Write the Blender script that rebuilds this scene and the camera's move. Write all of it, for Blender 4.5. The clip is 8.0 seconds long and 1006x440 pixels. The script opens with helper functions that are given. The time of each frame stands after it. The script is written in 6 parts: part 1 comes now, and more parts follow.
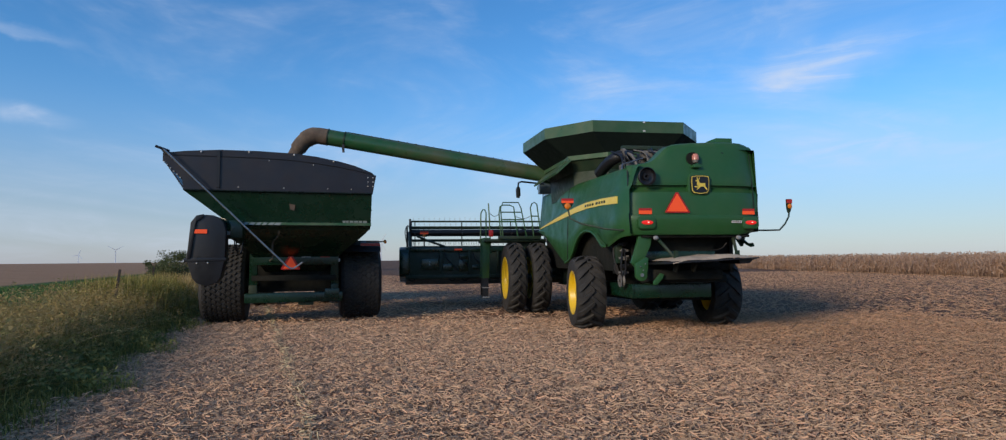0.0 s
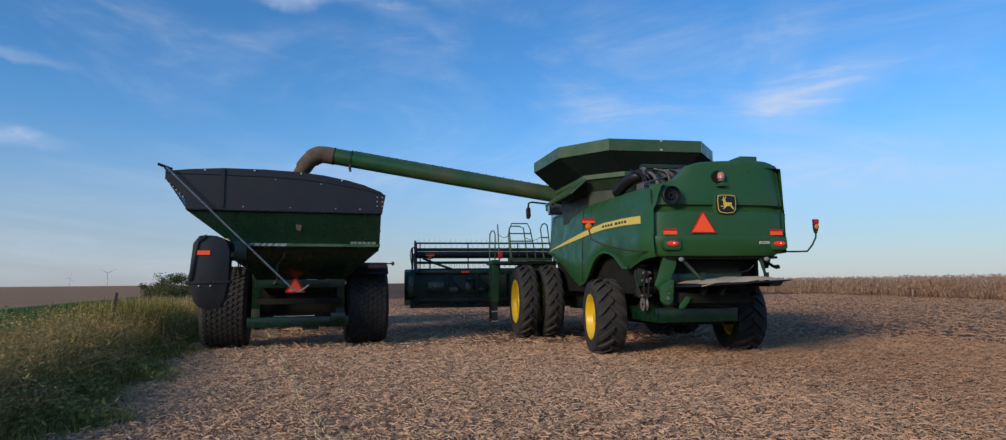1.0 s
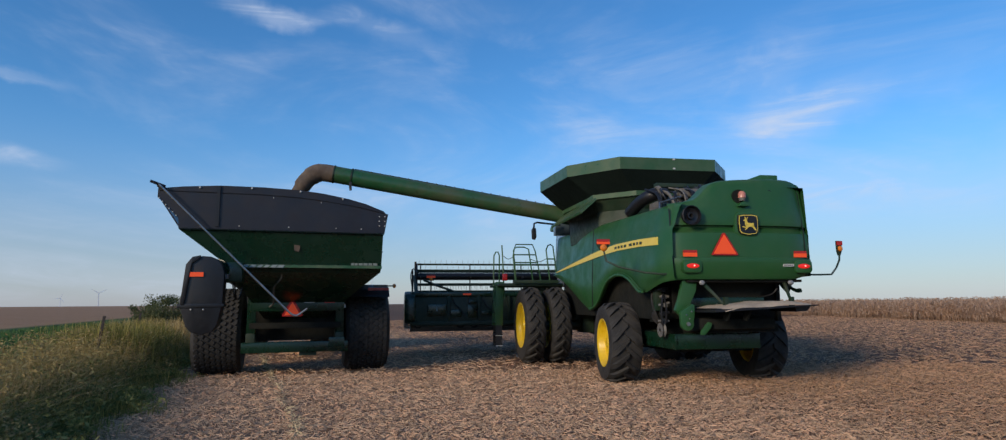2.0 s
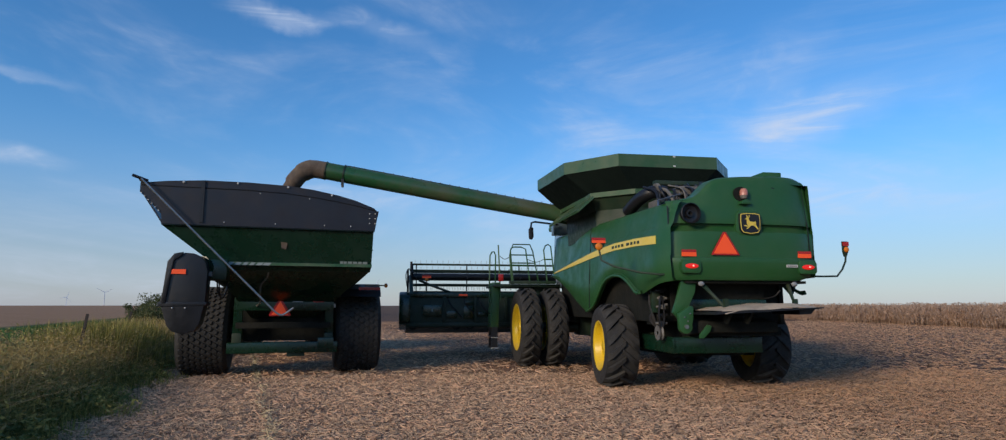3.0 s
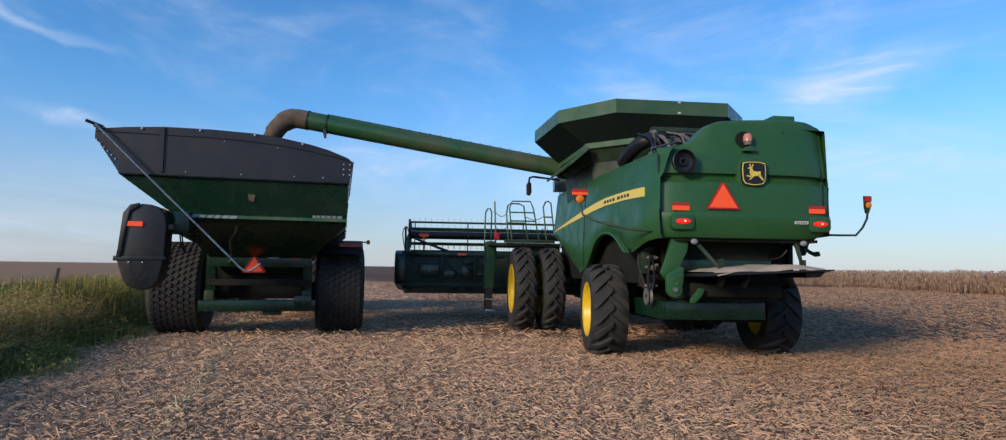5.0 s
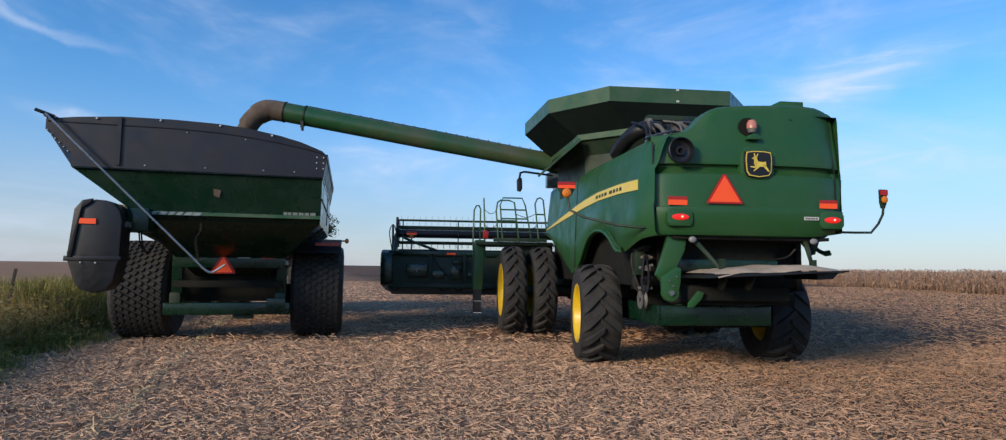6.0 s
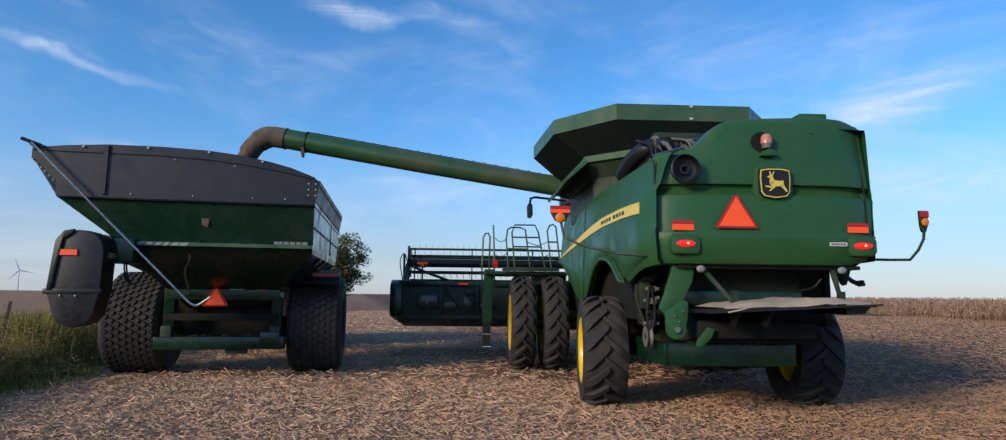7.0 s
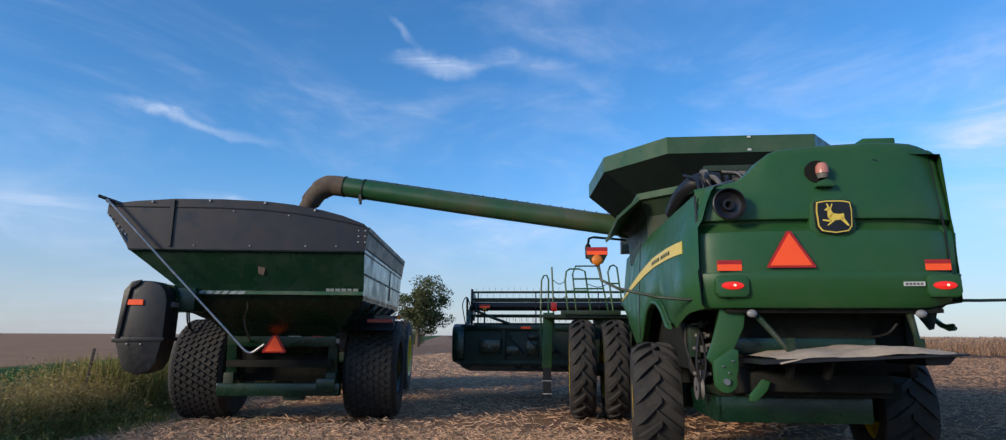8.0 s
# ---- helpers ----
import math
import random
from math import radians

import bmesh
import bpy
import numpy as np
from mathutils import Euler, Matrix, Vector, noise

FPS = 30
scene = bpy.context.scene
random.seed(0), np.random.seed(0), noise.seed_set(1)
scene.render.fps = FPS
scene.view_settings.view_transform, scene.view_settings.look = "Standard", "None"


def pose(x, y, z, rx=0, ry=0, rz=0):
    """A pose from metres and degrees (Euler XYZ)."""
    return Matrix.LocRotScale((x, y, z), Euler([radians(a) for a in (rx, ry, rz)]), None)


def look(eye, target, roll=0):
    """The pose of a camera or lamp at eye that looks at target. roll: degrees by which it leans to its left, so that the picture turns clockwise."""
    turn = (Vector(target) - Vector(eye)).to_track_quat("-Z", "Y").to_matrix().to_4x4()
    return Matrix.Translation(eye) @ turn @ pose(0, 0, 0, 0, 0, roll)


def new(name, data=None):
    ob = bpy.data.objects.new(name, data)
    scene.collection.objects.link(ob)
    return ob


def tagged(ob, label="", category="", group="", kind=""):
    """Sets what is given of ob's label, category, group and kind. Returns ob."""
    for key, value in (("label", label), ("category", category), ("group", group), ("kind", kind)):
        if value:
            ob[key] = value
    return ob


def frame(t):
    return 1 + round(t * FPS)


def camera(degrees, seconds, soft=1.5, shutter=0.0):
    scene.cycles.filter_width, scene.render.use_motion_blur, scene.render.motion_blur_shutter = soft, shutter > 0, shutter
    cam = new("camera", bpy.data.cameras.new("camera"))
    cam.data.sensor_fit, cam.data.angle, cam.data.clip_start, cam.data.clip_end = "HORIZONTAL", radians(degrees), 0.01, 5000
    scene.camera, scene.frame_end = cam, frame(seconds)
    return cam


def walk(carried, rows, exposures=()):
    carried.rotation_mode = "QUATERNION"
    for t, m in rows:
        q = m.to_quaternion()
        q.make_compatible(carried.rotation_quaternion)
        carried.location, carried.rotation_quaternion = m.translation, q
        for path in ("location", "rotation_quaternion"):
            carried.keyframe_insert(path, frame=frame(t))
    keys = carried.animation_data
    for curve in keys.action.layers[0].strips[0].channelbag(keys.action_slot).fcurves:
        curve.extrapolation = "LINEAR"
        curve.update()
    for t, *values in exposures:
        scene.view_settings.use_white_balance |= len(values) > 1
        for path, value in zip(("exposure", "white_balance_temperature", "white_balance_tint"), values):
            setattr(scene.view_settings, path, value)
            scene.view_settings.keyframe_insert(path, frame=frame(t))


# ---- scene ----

cam = camera(78.3, 8.0, soft=1.2)
PATH = [
    (0.0, 0.000, 0.000, 1.432, 93.687, 0.511, -5.156),
    (0.5, -0.131, 0.217, 1.405, 94.316, 0.625, -5.197),
    (1.0, -0.357, 0.486, 1.429, 95.794, 0.519, -5.623),
    (1.5, -0.598, 0.790, 1.488, 97.241, 0.420, -6.107),
    (3.0, -0.307, 1.406, 1.454, 97.926, -0.024, -5.726),
    (3.5, -0.118, 1.626, 1.426, 97.288, -0.311, -4.980),
    (4.0, 0.139, 1.828, 1.405, 95.779, -0.608, -4.601),
    (4.5, 0.447, 2.051, 1.393, 94.600, -0.854, -3.228),
    (6.0, 1.020, 3.129, 1.423, 94.412, -0.728, -2.464),
    (6.5, 1.225, 3.522, 1.397, 95.118, -0.468, -2.279),
    (7.0, 1.606, 3.813, 1.484, 96.980, -0.589, 0.882),
    (7.5, 2.042, 4.005, 1.535, 98.236, -1.356, 5.276),
    (8.0, 2.155, 4.128, 1.564, 100.638, -0.289, 8.752),
]
EXPOSURES = [(0.0, -0.32), (1.0, -0.38), (3.0, -0.38), (4.0, -0.32), (4.5, -0.12), (6.5, -0.10), (8.0, -0.10)]
walk(cam, [(t, pose(*p)) for t, *p in PATH], EXPOSURES)

# ---- light: veiled evening sun from behind and the left, cirrus sky ----
SUN_EL, SUN_AZ = 18.0, 226.0  # degrees; azimuth clockwise from +y
world = bpy.data.worlds.new("sky")
scene.world = world
world.use_nodes = True
wn, wl = world.node_tree.nodes, world.node_tree.links
wn.clear()
w_out = wn.new("ShaderNodeOutputWorld")
w_bg = wn.new("ShaderNodeBackground")
w_sky = wn.new("ShaderNodeTexSky")
w_sky.sky_type = "NISHITA"
w_sky.sun_disc = False
w_sky.sun_elevation, w_sky.sun_rotation = radians(SUN_EL), radians(SUN_AZ)
w_sky.air_density, w_sky.dust_density, w_sky.ozone_density = 1.0, 0.3, 5.0
w_bg.inputs["Strength"].default_value = 0.18
w_co = wn.new("ShaderNodeTexCoord")


def wmath(op, a, b=None, clamp=False):
    n = wn.new("ShaderNodeMath")
    n.operation, n.use_clamp = op, clamp
    for i, v in enumerate((a, b)):
        if v is None:
            continue
        if isinstance(v, (int, float)):
            n.inputs[i].default_value = v
        else:
            wl.new(v, n.inputs[i])
    return n.outputs[0]


def cirrus(turn, stretch, scale, low, high, detail=8.0, distortion=0.6):
    """Streaked noise over the sky's dome."""
    m = wn.new("ShaderNodeMapping")
    m.inputs["Rotation"].default_value = [radians(a) for a in turn]
    m.inputs["Scale"].default_value = stretch
    wl.new(w_co.outputs["Generated"], m.inputs["Vector"])
    n = wn.new("ShaderNodeTexNoise")
    n.inputs["Scale"].default_value, n.inputs["Detail"].default_value = scale, detail
    n.inputs["Roughness"].default_value, n.inputs["Distortion"].default_value = 0.6, distortion
    wl.new(m.outputs[0], n.inputs["Vector"])
    r = wn.new("ShaderNodeMapRange")
    r.interpolation_type = "SMOOTHSTEP"
    r.inputs["From Min"].default_value, r.inputs["From Max"].default_value = low, high
    wl.new(n.outputs["Fac"], r.inputs["Value"])
    return r.outputs[0]


def wisp(az, el, across, up, tilt, fuzz):
    """One feathered cloud at an azimuth (left of +y) and height, its size in degrees."""
    a, e = radians(az), radians(el)
    m = wn.new("ShaderNodeMapping")
    m.vector_type = "TEXTURE"
    ahead = Vector((-math.sin(a) * math.cos(e), math.cos(a) * math.cos(e), math.sin(e)))
    frame_m = ahead.to_track_quat("Y", "Z").to_matrix().to_4x4() @ pose(0, 0, 0, 0, tilt, 0)
    m.inputs["Location"].default_value = ahead
    m.inputs["Rotation"].default_value = frame_m.to_euler()
    m.inputs["Scale"].default_value = (radians(across), 1.0, radians(up))
    add = wn.new("ShaderNodeVectorMath")
    add.operation = "ADD"
    nz = wn.new("ShaderNodeTexNoise")
    nz.inputs["Scale"].default_value, nz.inputs["Detail"].default_value = 9.0, 6.0
    wl.new(w_co.outputs["Generated"], nz.inputs["Vector"])
    sc = wn.new("ShaderNodeVectorMath")
    sc.operation = "MULTIPLY_ADD"
    sc.inputs[1].default_value = (fuzz, fuzz, fuzz)
    sc.inputs[2].default_value = (-fuzz / 2, -fuzz / 2, -fuzz / 2)
    wl.new(nz.outputs["Color"], sc.inputs[0])
    wl.new(w_co.outputs["Generated"], add.inputs[0])
    wl.new(sc.outputs[0], add.inputs[1])
    wl.new(add.outputs[0], m.inputs["Vector"])
    ln = wn.new("ShaderNodeVectorMath")
    ln.operation = "LENGTH"
    wl.new(m.outputs[0], ln.inputs[0])
    r = wn.new("ShaderNodeMapRange")
    r.interpolation_type = "SMOOTHSTEP"
    r.inputs["From Min"].default_value, r.inputs["From Max"].default_value = 1.0, 0.0
    wl.new(ln.outputs["Value"], r.inputs["Value"])
    return r.outputs[0]


fine = cirrus((20, 35, 20), (1.2, 1.2, 5.0), 5.0, 0.42, 0.72, 10.0, 1.2)
broad = cirrus((0, 12, 40), (1.0, 1.0, 3.2), 1.7, 0.44, 0.78, 6.0, 0.8)
veil = wmath("MULTIPLY", wmath("MULTIPLY_ADD", fine, 0.5), broad)
veil = wmath("MULTIPLY", veil, 0.55)
for az, el, across, up, tilt, fuzz, much in (
    (36.5, 17.3, 8.5, 0.75, 10, 0.07, 0.6), (15.0, 24.2, 5.4, 1.2, 6, 0.09, 0.75), (18.6, 26.8, 2.4, 0.5, 50, 0.06, 0.2), (-32.0, 15.3, 8.0, 3.4, -6, 0.12, 0.6), (-30.5, 19.5, 6.0, 4.0, -50, 0.12, 0.14),
    (6.0, 24.0, 9.0, 1.6, 6, 0.09, 0.28), (46.0, 9.0, 9.0, 3.5, 4, 0.10, 0.40), (8.0, 9.8, 9.0, 2.0, 2, 0.08, 0.35),
    (-38.0, 9.0, 15.0, 2.6, 3, 0.10, 0.18), (33.0, 11.0, 5.0, 1.0, 5, 0.05, 0.4),
):
    veil = wmath("ADD", veil, wmath("MULTIPLY", wmath("MULTIPLY", wisp(az, el, across, up, tilt, fuzz), wmath("MULTIPLY_ADD", fine, 0.9)), much))
# haze that thickens towards the horizon
w_sep = wn.new("ShaderNodeSeparateXYZ")
wl.new(w_co.outputs["Generated"], w_sep.inputs[0])
hz = wn.new("ShaderNodeMapRange")
hz.interpolation_type = "SMOOTHERSTEP"
hz.inputs["From Min"].default_value, hz.inputs["From Max"].default_value = 0.30, -0.02
hz.inputs["To Max"].default_value = 0.66
wl.new(w_sep.outputs["Z"], hz.inputs["Value"])
tint = wn.new("ShaderNodeMix")
tint.data_type = "RGBA"
tint.inputs["B"].default_value = (2.34, 2.48, 3.22, 1)
wl.new(hz.outputs[0], tint.inputs["Factor"])
deep = wn.new("ShaderNodeHueSaturation")
deep.inputs["Saturation"].default_value = 1.14
deep.inputs["Value"].default_value = 1.22
wl.new(w_sky.outputs[0], deep.inputs["Color"])
wl.new(deep.outputs[0], tint.inputs["A"])
cl = wn.new("ShaderNodeMix")
cl.data_type = "RGBA"
cl.inputs["B"].default_value = (4.3, 4.9, 6.1, 1)
wl.new(wmath("MINIMUM", veil, 0.8), cl.inputs["Factor"])
wl.new(tint.outputs["Result"], cl.inputs["A"])
wl.new(cl.outputs["Result"], w_bg.inputs["Color"])
wl.new(w_bg.outputs[0], w_out.inputs["Surface"])

sun = new("sun", bpy.data.lights.new("sun", "SUN"))
sun.data.energy, sun.data.angle, sun.data.color = 3.3, radians(13.0), (1.0, 0.82, 0.62)
sd = Vector((math.sin(radians(SUN_AZ)) * math.cos(radians(SUN_EL)), math.cos(radians(SUN_AZ)) * math.cos(radians(SUN_EL)), math.sin(radians(SUN_EL))))
sun.matrix_world = look(sd * 60, (0, 0, 0))


# ---- materials ----
def material(name, base, rough=0.5, metal=0.0, vary=None, vary_scale=4.0, vary_amount=0.5, bump=0.0, bump_scale=60.0,
             dust=0.0, island=0.0, coat=0.0, translucent=0.0, emit=None, random_tint=0.0, rough_vary=0.15):
    """Principled surface with variation at two scales, relief, settled dust and wear."""
    m = bpy.data.materials.new(name)
    m.use_nodes = True
    n, l = m.node_tree.nodes, m.node_tree.links
    b = n["Principled BSDF"]
    b.inputs["Roughness"].default_value, b.inputs["Metallic"].default_value = rough, metal
    b.inputs["Coat Weight"].default_value = coat
    co = n.new("ShaderNodeTexCoord").outputs["Object"]

    def noise_of(scale, detail=6.0):
        t = n.new("ShaderNodeTexNoise")
        t.inputs["Scale"].default_value, t.inputs["Detail"].default_value, t.inputs["Roughness"].default_value = scale, detail, 0.62
        l.new(co, t.inputs["Vector"])
        return t.outputs["Fac"]

    def mix(fac, a, c):
        x = n.new("ShaderNodeMix")
        x.data_type = "RGBA"
        for sock, v in ((x.inputs["Factor"], fac), (x.inputs["A"], a), (x.inputs["B"], c)):
            if isinstance(v, (int, float)):
                sock.default_value = v
            elif isinstance(v, tuple):
                sock.default_value = (*v, 1)
            else:
                l.new(v, sock)
        return x.outputs["Result"]

    def span(v, lo, hi, a=0.0, c=1.0):
        x = n.new("ShaderNodeMapRange")
        x.inputs["From Min"].default_value, x.inputs["From Max"].default_value = lo, hi
        x.inputs["To Min"].default_value, x.inputs["To Max"].default_value = a, c
        l.new(v, x.inputs["Value"])
        return x.outputs[0]

    col = tuple(base)
    big, small = noise_of(vary_scale), noise_of(vary_scale * 11)
    other = tuple(vary) if vary else tuple(c * 0.72 for c in base)
    col = mix(span(big, 0.38, 0.68, 0, vary_amount), col, other)
    col = mix(span(small, 0.35, 0.75, 0, vary_amount * 0.5), col, tuple(c * 0.62 for c in other))
    if island:
        g = n.new("ShaderNodeNewGeometry").outputs["Random Per Island"]
        ramp = n.new("ShaderNodeValToRGB")
        l.new(g, ramp.inputs[0])
        e = ramp.color_ramp.elements
        e[0].color, e[1].color = (*[c * (1 - island) for c in base], 1), (*[min(1, c * (1 + island)) for c in other], 1)
        mid = e.new(0.55)
        mid.color = (*base, 1)
        col = mix(0.75, col, ramp.outputs[0])
    if random_tint:
        rnd = n.new("ShaderNodeObjectInfo").outputs["Random"]
        col = mix(span(rnd, 0, 1, 0, random_tint), col, other)
    if dust:
        up = n.new("ShaderNodeSeparateXYZ")
        l.new(n.new("ShaderNodeNewGeometry").outputs["Normal"], up.inputs[0])
        lie = span(up.outputs["Z"], 0.2, 1.0, 0.25, 1.0)
        x = n.new("ShaderNodeMath")
        x.operation, x.use_clamp = "MULTIPLY", True
        l.new(lie, x.inputs[0])
        l.new(span(noise_of(3.1, 9), 0.40, 0.72, 0, dust), x.inputs[1])
        col = mix(x.outputs[0], col, (0.30, 0.25, 0.17))
    if isinstance(col, tuple):
        b.inputs["Base Color"].default_value = (*col, 1)
    else:
        l.new(col, b.inputs["Base Color"])
    l.new(span(noise_of(vary_scale * 3), 0.3, 0.7, max(0.03, rough - rough_vary), min(1, rough + rough_vary)), b.inputs["Roughness"])
    if bump:
        bp = n.new("ShaderNodeBump")
        bp.inputs["Strength"].default_value, bp.inputs["Distance"].default_value = min(1.0, bump), 0.01
        l.new(noise_of(bump_scale, 8), bp.inputs["Height"])
        l.new(bp.outputs[0], b.inputs["Normal"])
    if translucent:
        tr = n.new("ShaderNodeBsdfTranslucent")
        l.new(col, tr.inputs["Color"])
        ms = n.new("ShaderNodeMixShader")
        ms.inputs[0].default_value = translucent
        l.new(b.outputs[0], ms.inputs[1])
        l.new(tr.outputs[0], ms.inputs[2])
        l.new(ms.outputs[0], n["Material Output"].inputs["Surface"])
    if emit:
        b.inputs["Emission Color"].default_value, b.inputs["Emission Strength"].default_value = (*emit[:3], 1), emit[3]
    return m


GREEN = material("green_paint", (0.019, 0.090, 0.022), 0.44, vary=(0.018, 0.092, 0.030), vary_scale=0.8, vary_amount=0.4, dust=0.16, bump=0.02, bump_scale=4)
GREEN_TANK = material("faded_green_paint", (0.022, 0.085, 0.030), 0.40, vary=(0.055, 0.100, 0.042), vary_scale=1.6, vary_amount=0.7, dust=0.5, bump=0.06, bump_scale=6)
GREEN_CART = material("dark_green_paint", (0.003, 0.023, 0.011), 0.28, vary=(0.005, 0.030, 0.015), vary_scale=0.8, vary_amount=0.4, dust=0.06, bump=0.03, bump_scale=5)
AUGER = material("worn_green_tube", (0.010, 0.082, 0.028), 0.38, vary=(0.13, 0.095, 0.060), vary_scale=1.1, vary_amount=0.50, dust=0.12, bump=0.06, bump_scale=5)
PALE = material("pale_straw", (0.60, 0.47, 0.28), 0.85, vary=(0.5, 0.38, 0.2), vary_scale=2, island=0.3)
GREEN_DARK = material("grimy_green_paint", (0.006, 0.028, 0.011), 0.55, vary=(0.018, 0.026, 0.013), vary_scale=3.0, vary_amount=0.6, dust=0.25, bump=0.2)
YELLOW = material("yellow_paint", (0.78, 0.52, 0.012), 0.38, vary=(0.66, 0.42, 0.02), vary_scale=3, vary_amount=0.5, dust=0.25)
STRIPE = material("yellow_decal", (0.80, 0.60, 0.09), 0.40, vary=(0.72, 0.54, 0.10), vary_scale=5, vary_amount=0.4)
RUBBER = material("tyre_rubber", (0.018, 0.018, 0.018), 0.80, vary=(0.034, 0.031, 0.028), vary_scale=5, vary_amount=0.7, dust=0.18, bump=0.35, bump_scale=40)
BLACK = material("black_plastic", (0.007, 0.007, 0.009), 0.45, vary=(0.014, 0.014, 0.016), vary_scale=3, vary_amount=0.6, dust=0.03, bump=0.1)
TARP = material("black_poly_sheet", (0.010, 0.010, 0.016), 0.46, vary=(0.017, 0.017, 0.025), vary_scale=1.2, vary_amount=0.6, dust=0.09, bump=0.15, bump_scale=5)
SPOUT = material("dusty_rubber_spout", (0.060, 0.042, 0.032), 0.8, vary=(0.14, 0.095, 0.065), vary_scale=5, vary_amount=0.8, dust=0.5, bump=0.3)
STEEL = material("bare_steel", (0.42, 0.42, 0.42), 0.38, metal=0.9, vary=(0.25, 0.23, 0.2), vary_scale=6, vary_amount=0.5)
GREY = material("grey_machinery", (0.10, 0.10, 0.10), 0.6, vary=(0.18, 0.16, 0.13), vary_scale=6, vary_amount=0.7, dust=0.5, bump=0.3)
BEIGE = material("dust_and_chaff", (0.58, 0.46, 0.33), 0.95, vary=(0.42, 0.32, 0.22), vary_scale=9, vary_amount=0.8, bump=0.9, bump_scale=90)
ORANGE = material("fluorescent_orange", (0.95, 0.10, 0.018), 0.45, vary=(0.85, 0.08, 0.02), vary_scale=9, vary_amount=0.3, emit=(1.0, 0.08, 0.015, 0.16))
RED = material("red_reflector", (0.45, 0.012, 0.010), 0.25, vary=(0.36, 0.01, 0.01), vary_scale=30, vary_amount=0.5)
RED_LIT = material("lit_red_lamp", (0.7, 0.02, 0.015), 0.2, vary=(0.5, 0.01, 0.01), vary_scale=30, emit=(1.0, 0.03, 0.02, 0.45))
LAMP_CORE = material("lamp_bulb", (1.0, 0.5, 0.4), 0.2, emit=(1.0, 0.25, 0.18, 2.5))
AMBER = material("amber_lens", (0.75, 0.22, 0.02), 0.22, vary=(0.6, 0.15, 0.02), vary_scale=25, vary_amount=0.5)
PINK = material("faded_beacon_lens", (0.50, 0.17, 0.12), 0.25, vary=(0.6, 0.3, 0.22), vary_scale=8, vary_amount=0.5)
WHITE = material("white_label", (0.62, 0.62, 0.60), 0.5, vary=(0.5, 0.5, 0.48), vary_scale=20, vary_amount=0.4)
LENS = material("clear_lamp_lens", (0.26, 0.27, 0.28), 0.15, vary=(0.18, 0.18, 0.19), vary_scale=20, vary_amount=0.5)
GLASS = material("tinted_cab_glass", (0.10, 0.14, 0.16), 0.06, vary=(0.12, 0.16, 0.18), vary_amount=0.3)
BARS = material("decal_grey", (0.26, 0.30, 0.28), 0.5, vary=(0.2, 0.24, 0.22), vary_scale=20)
BARK = material("tree_bark", (0.10, 0.075, 0.05), 0.9, vary=(0.16, 0.13, 0.1), vary_scale=8, bump=0.8)
LEAF = material("tree_leaves", (0.085, 0.110, 0.036), 0.7, vary=(0.16, 0.15, 0.06), vary_scale=0.8, vary_amount=0.7, island=0.45, translucent=0.3)
GRASS = material("verge_grass", (0.195, 0.205, 0.044), 0.75, vary=(0.43, 0.33, 0.09), vary_scale=0.7, vary_amount=0.8, island=0.5, translucent=0.35)
DRY = material("dry_seed_grass", (0.55, 0.40, 0.17), 0.85, vary=(0.42, 0.29, 0.12), vary_scale=0.9, vary_amount=0.7, island=0.35, translucent=0.3)
CORN = material("dry_standing_crop", (0.56, 0.375, 0.245), 0.9, vary=(0.47, 0.30, 0.195), vary_scale=0.12, vary_amount=0.7, island=0.10, translucent=0.35)
STRAW = material("crop_residue", (0.64, 0.430, 0.262), 0.85, vary=(0.42, 0.228, 0.134), vary_scale=0.5, vary_amount=0.75, island=0.8)
# white shifted towards the sky's blue: distance haze painted into the colour
TURBINE = material("hazed_turbine_white", (0.66, 0.70, 0.78), 0.6, vary=(0.6, 0.65, 0.74), vary_scale=0.02)
POST = material("weathered_post", (0.035, 0.030, 0.028), 0.85, vary=(0.08, 0.06, 0.05), vary_scale=14, bump=0.5)
GRAIN = material("soybean_grain", (0.50, 0.33, 0.10), 0.6, vary=(0.42, 0.26, 0.08), vary_scale=30, island=0.3)
# shade under the flared tank put into the colour: almost black, hardly any gloss
FLAP = material("shaded_tank_flap", (0.004, 0.008, 0.006), 0.85, vary=(0.008, 0.014, 0.010), vary_scale=2, vary_amount=0.6)
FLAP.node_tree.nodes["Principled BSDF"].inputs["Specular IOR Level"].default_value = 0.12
# shade of cavities and undersides put into a near-black, low-gloss colour, with some dust
VOID = material("grimy_shaded_interior", (0.008, 0.010, 0.009), 0.85, vary=(0.018, 0.017, 0.013), vary_scale=5, dust=0.12, bump=0.3)
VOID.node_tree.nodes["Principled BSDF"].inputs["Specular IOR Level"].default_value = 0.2


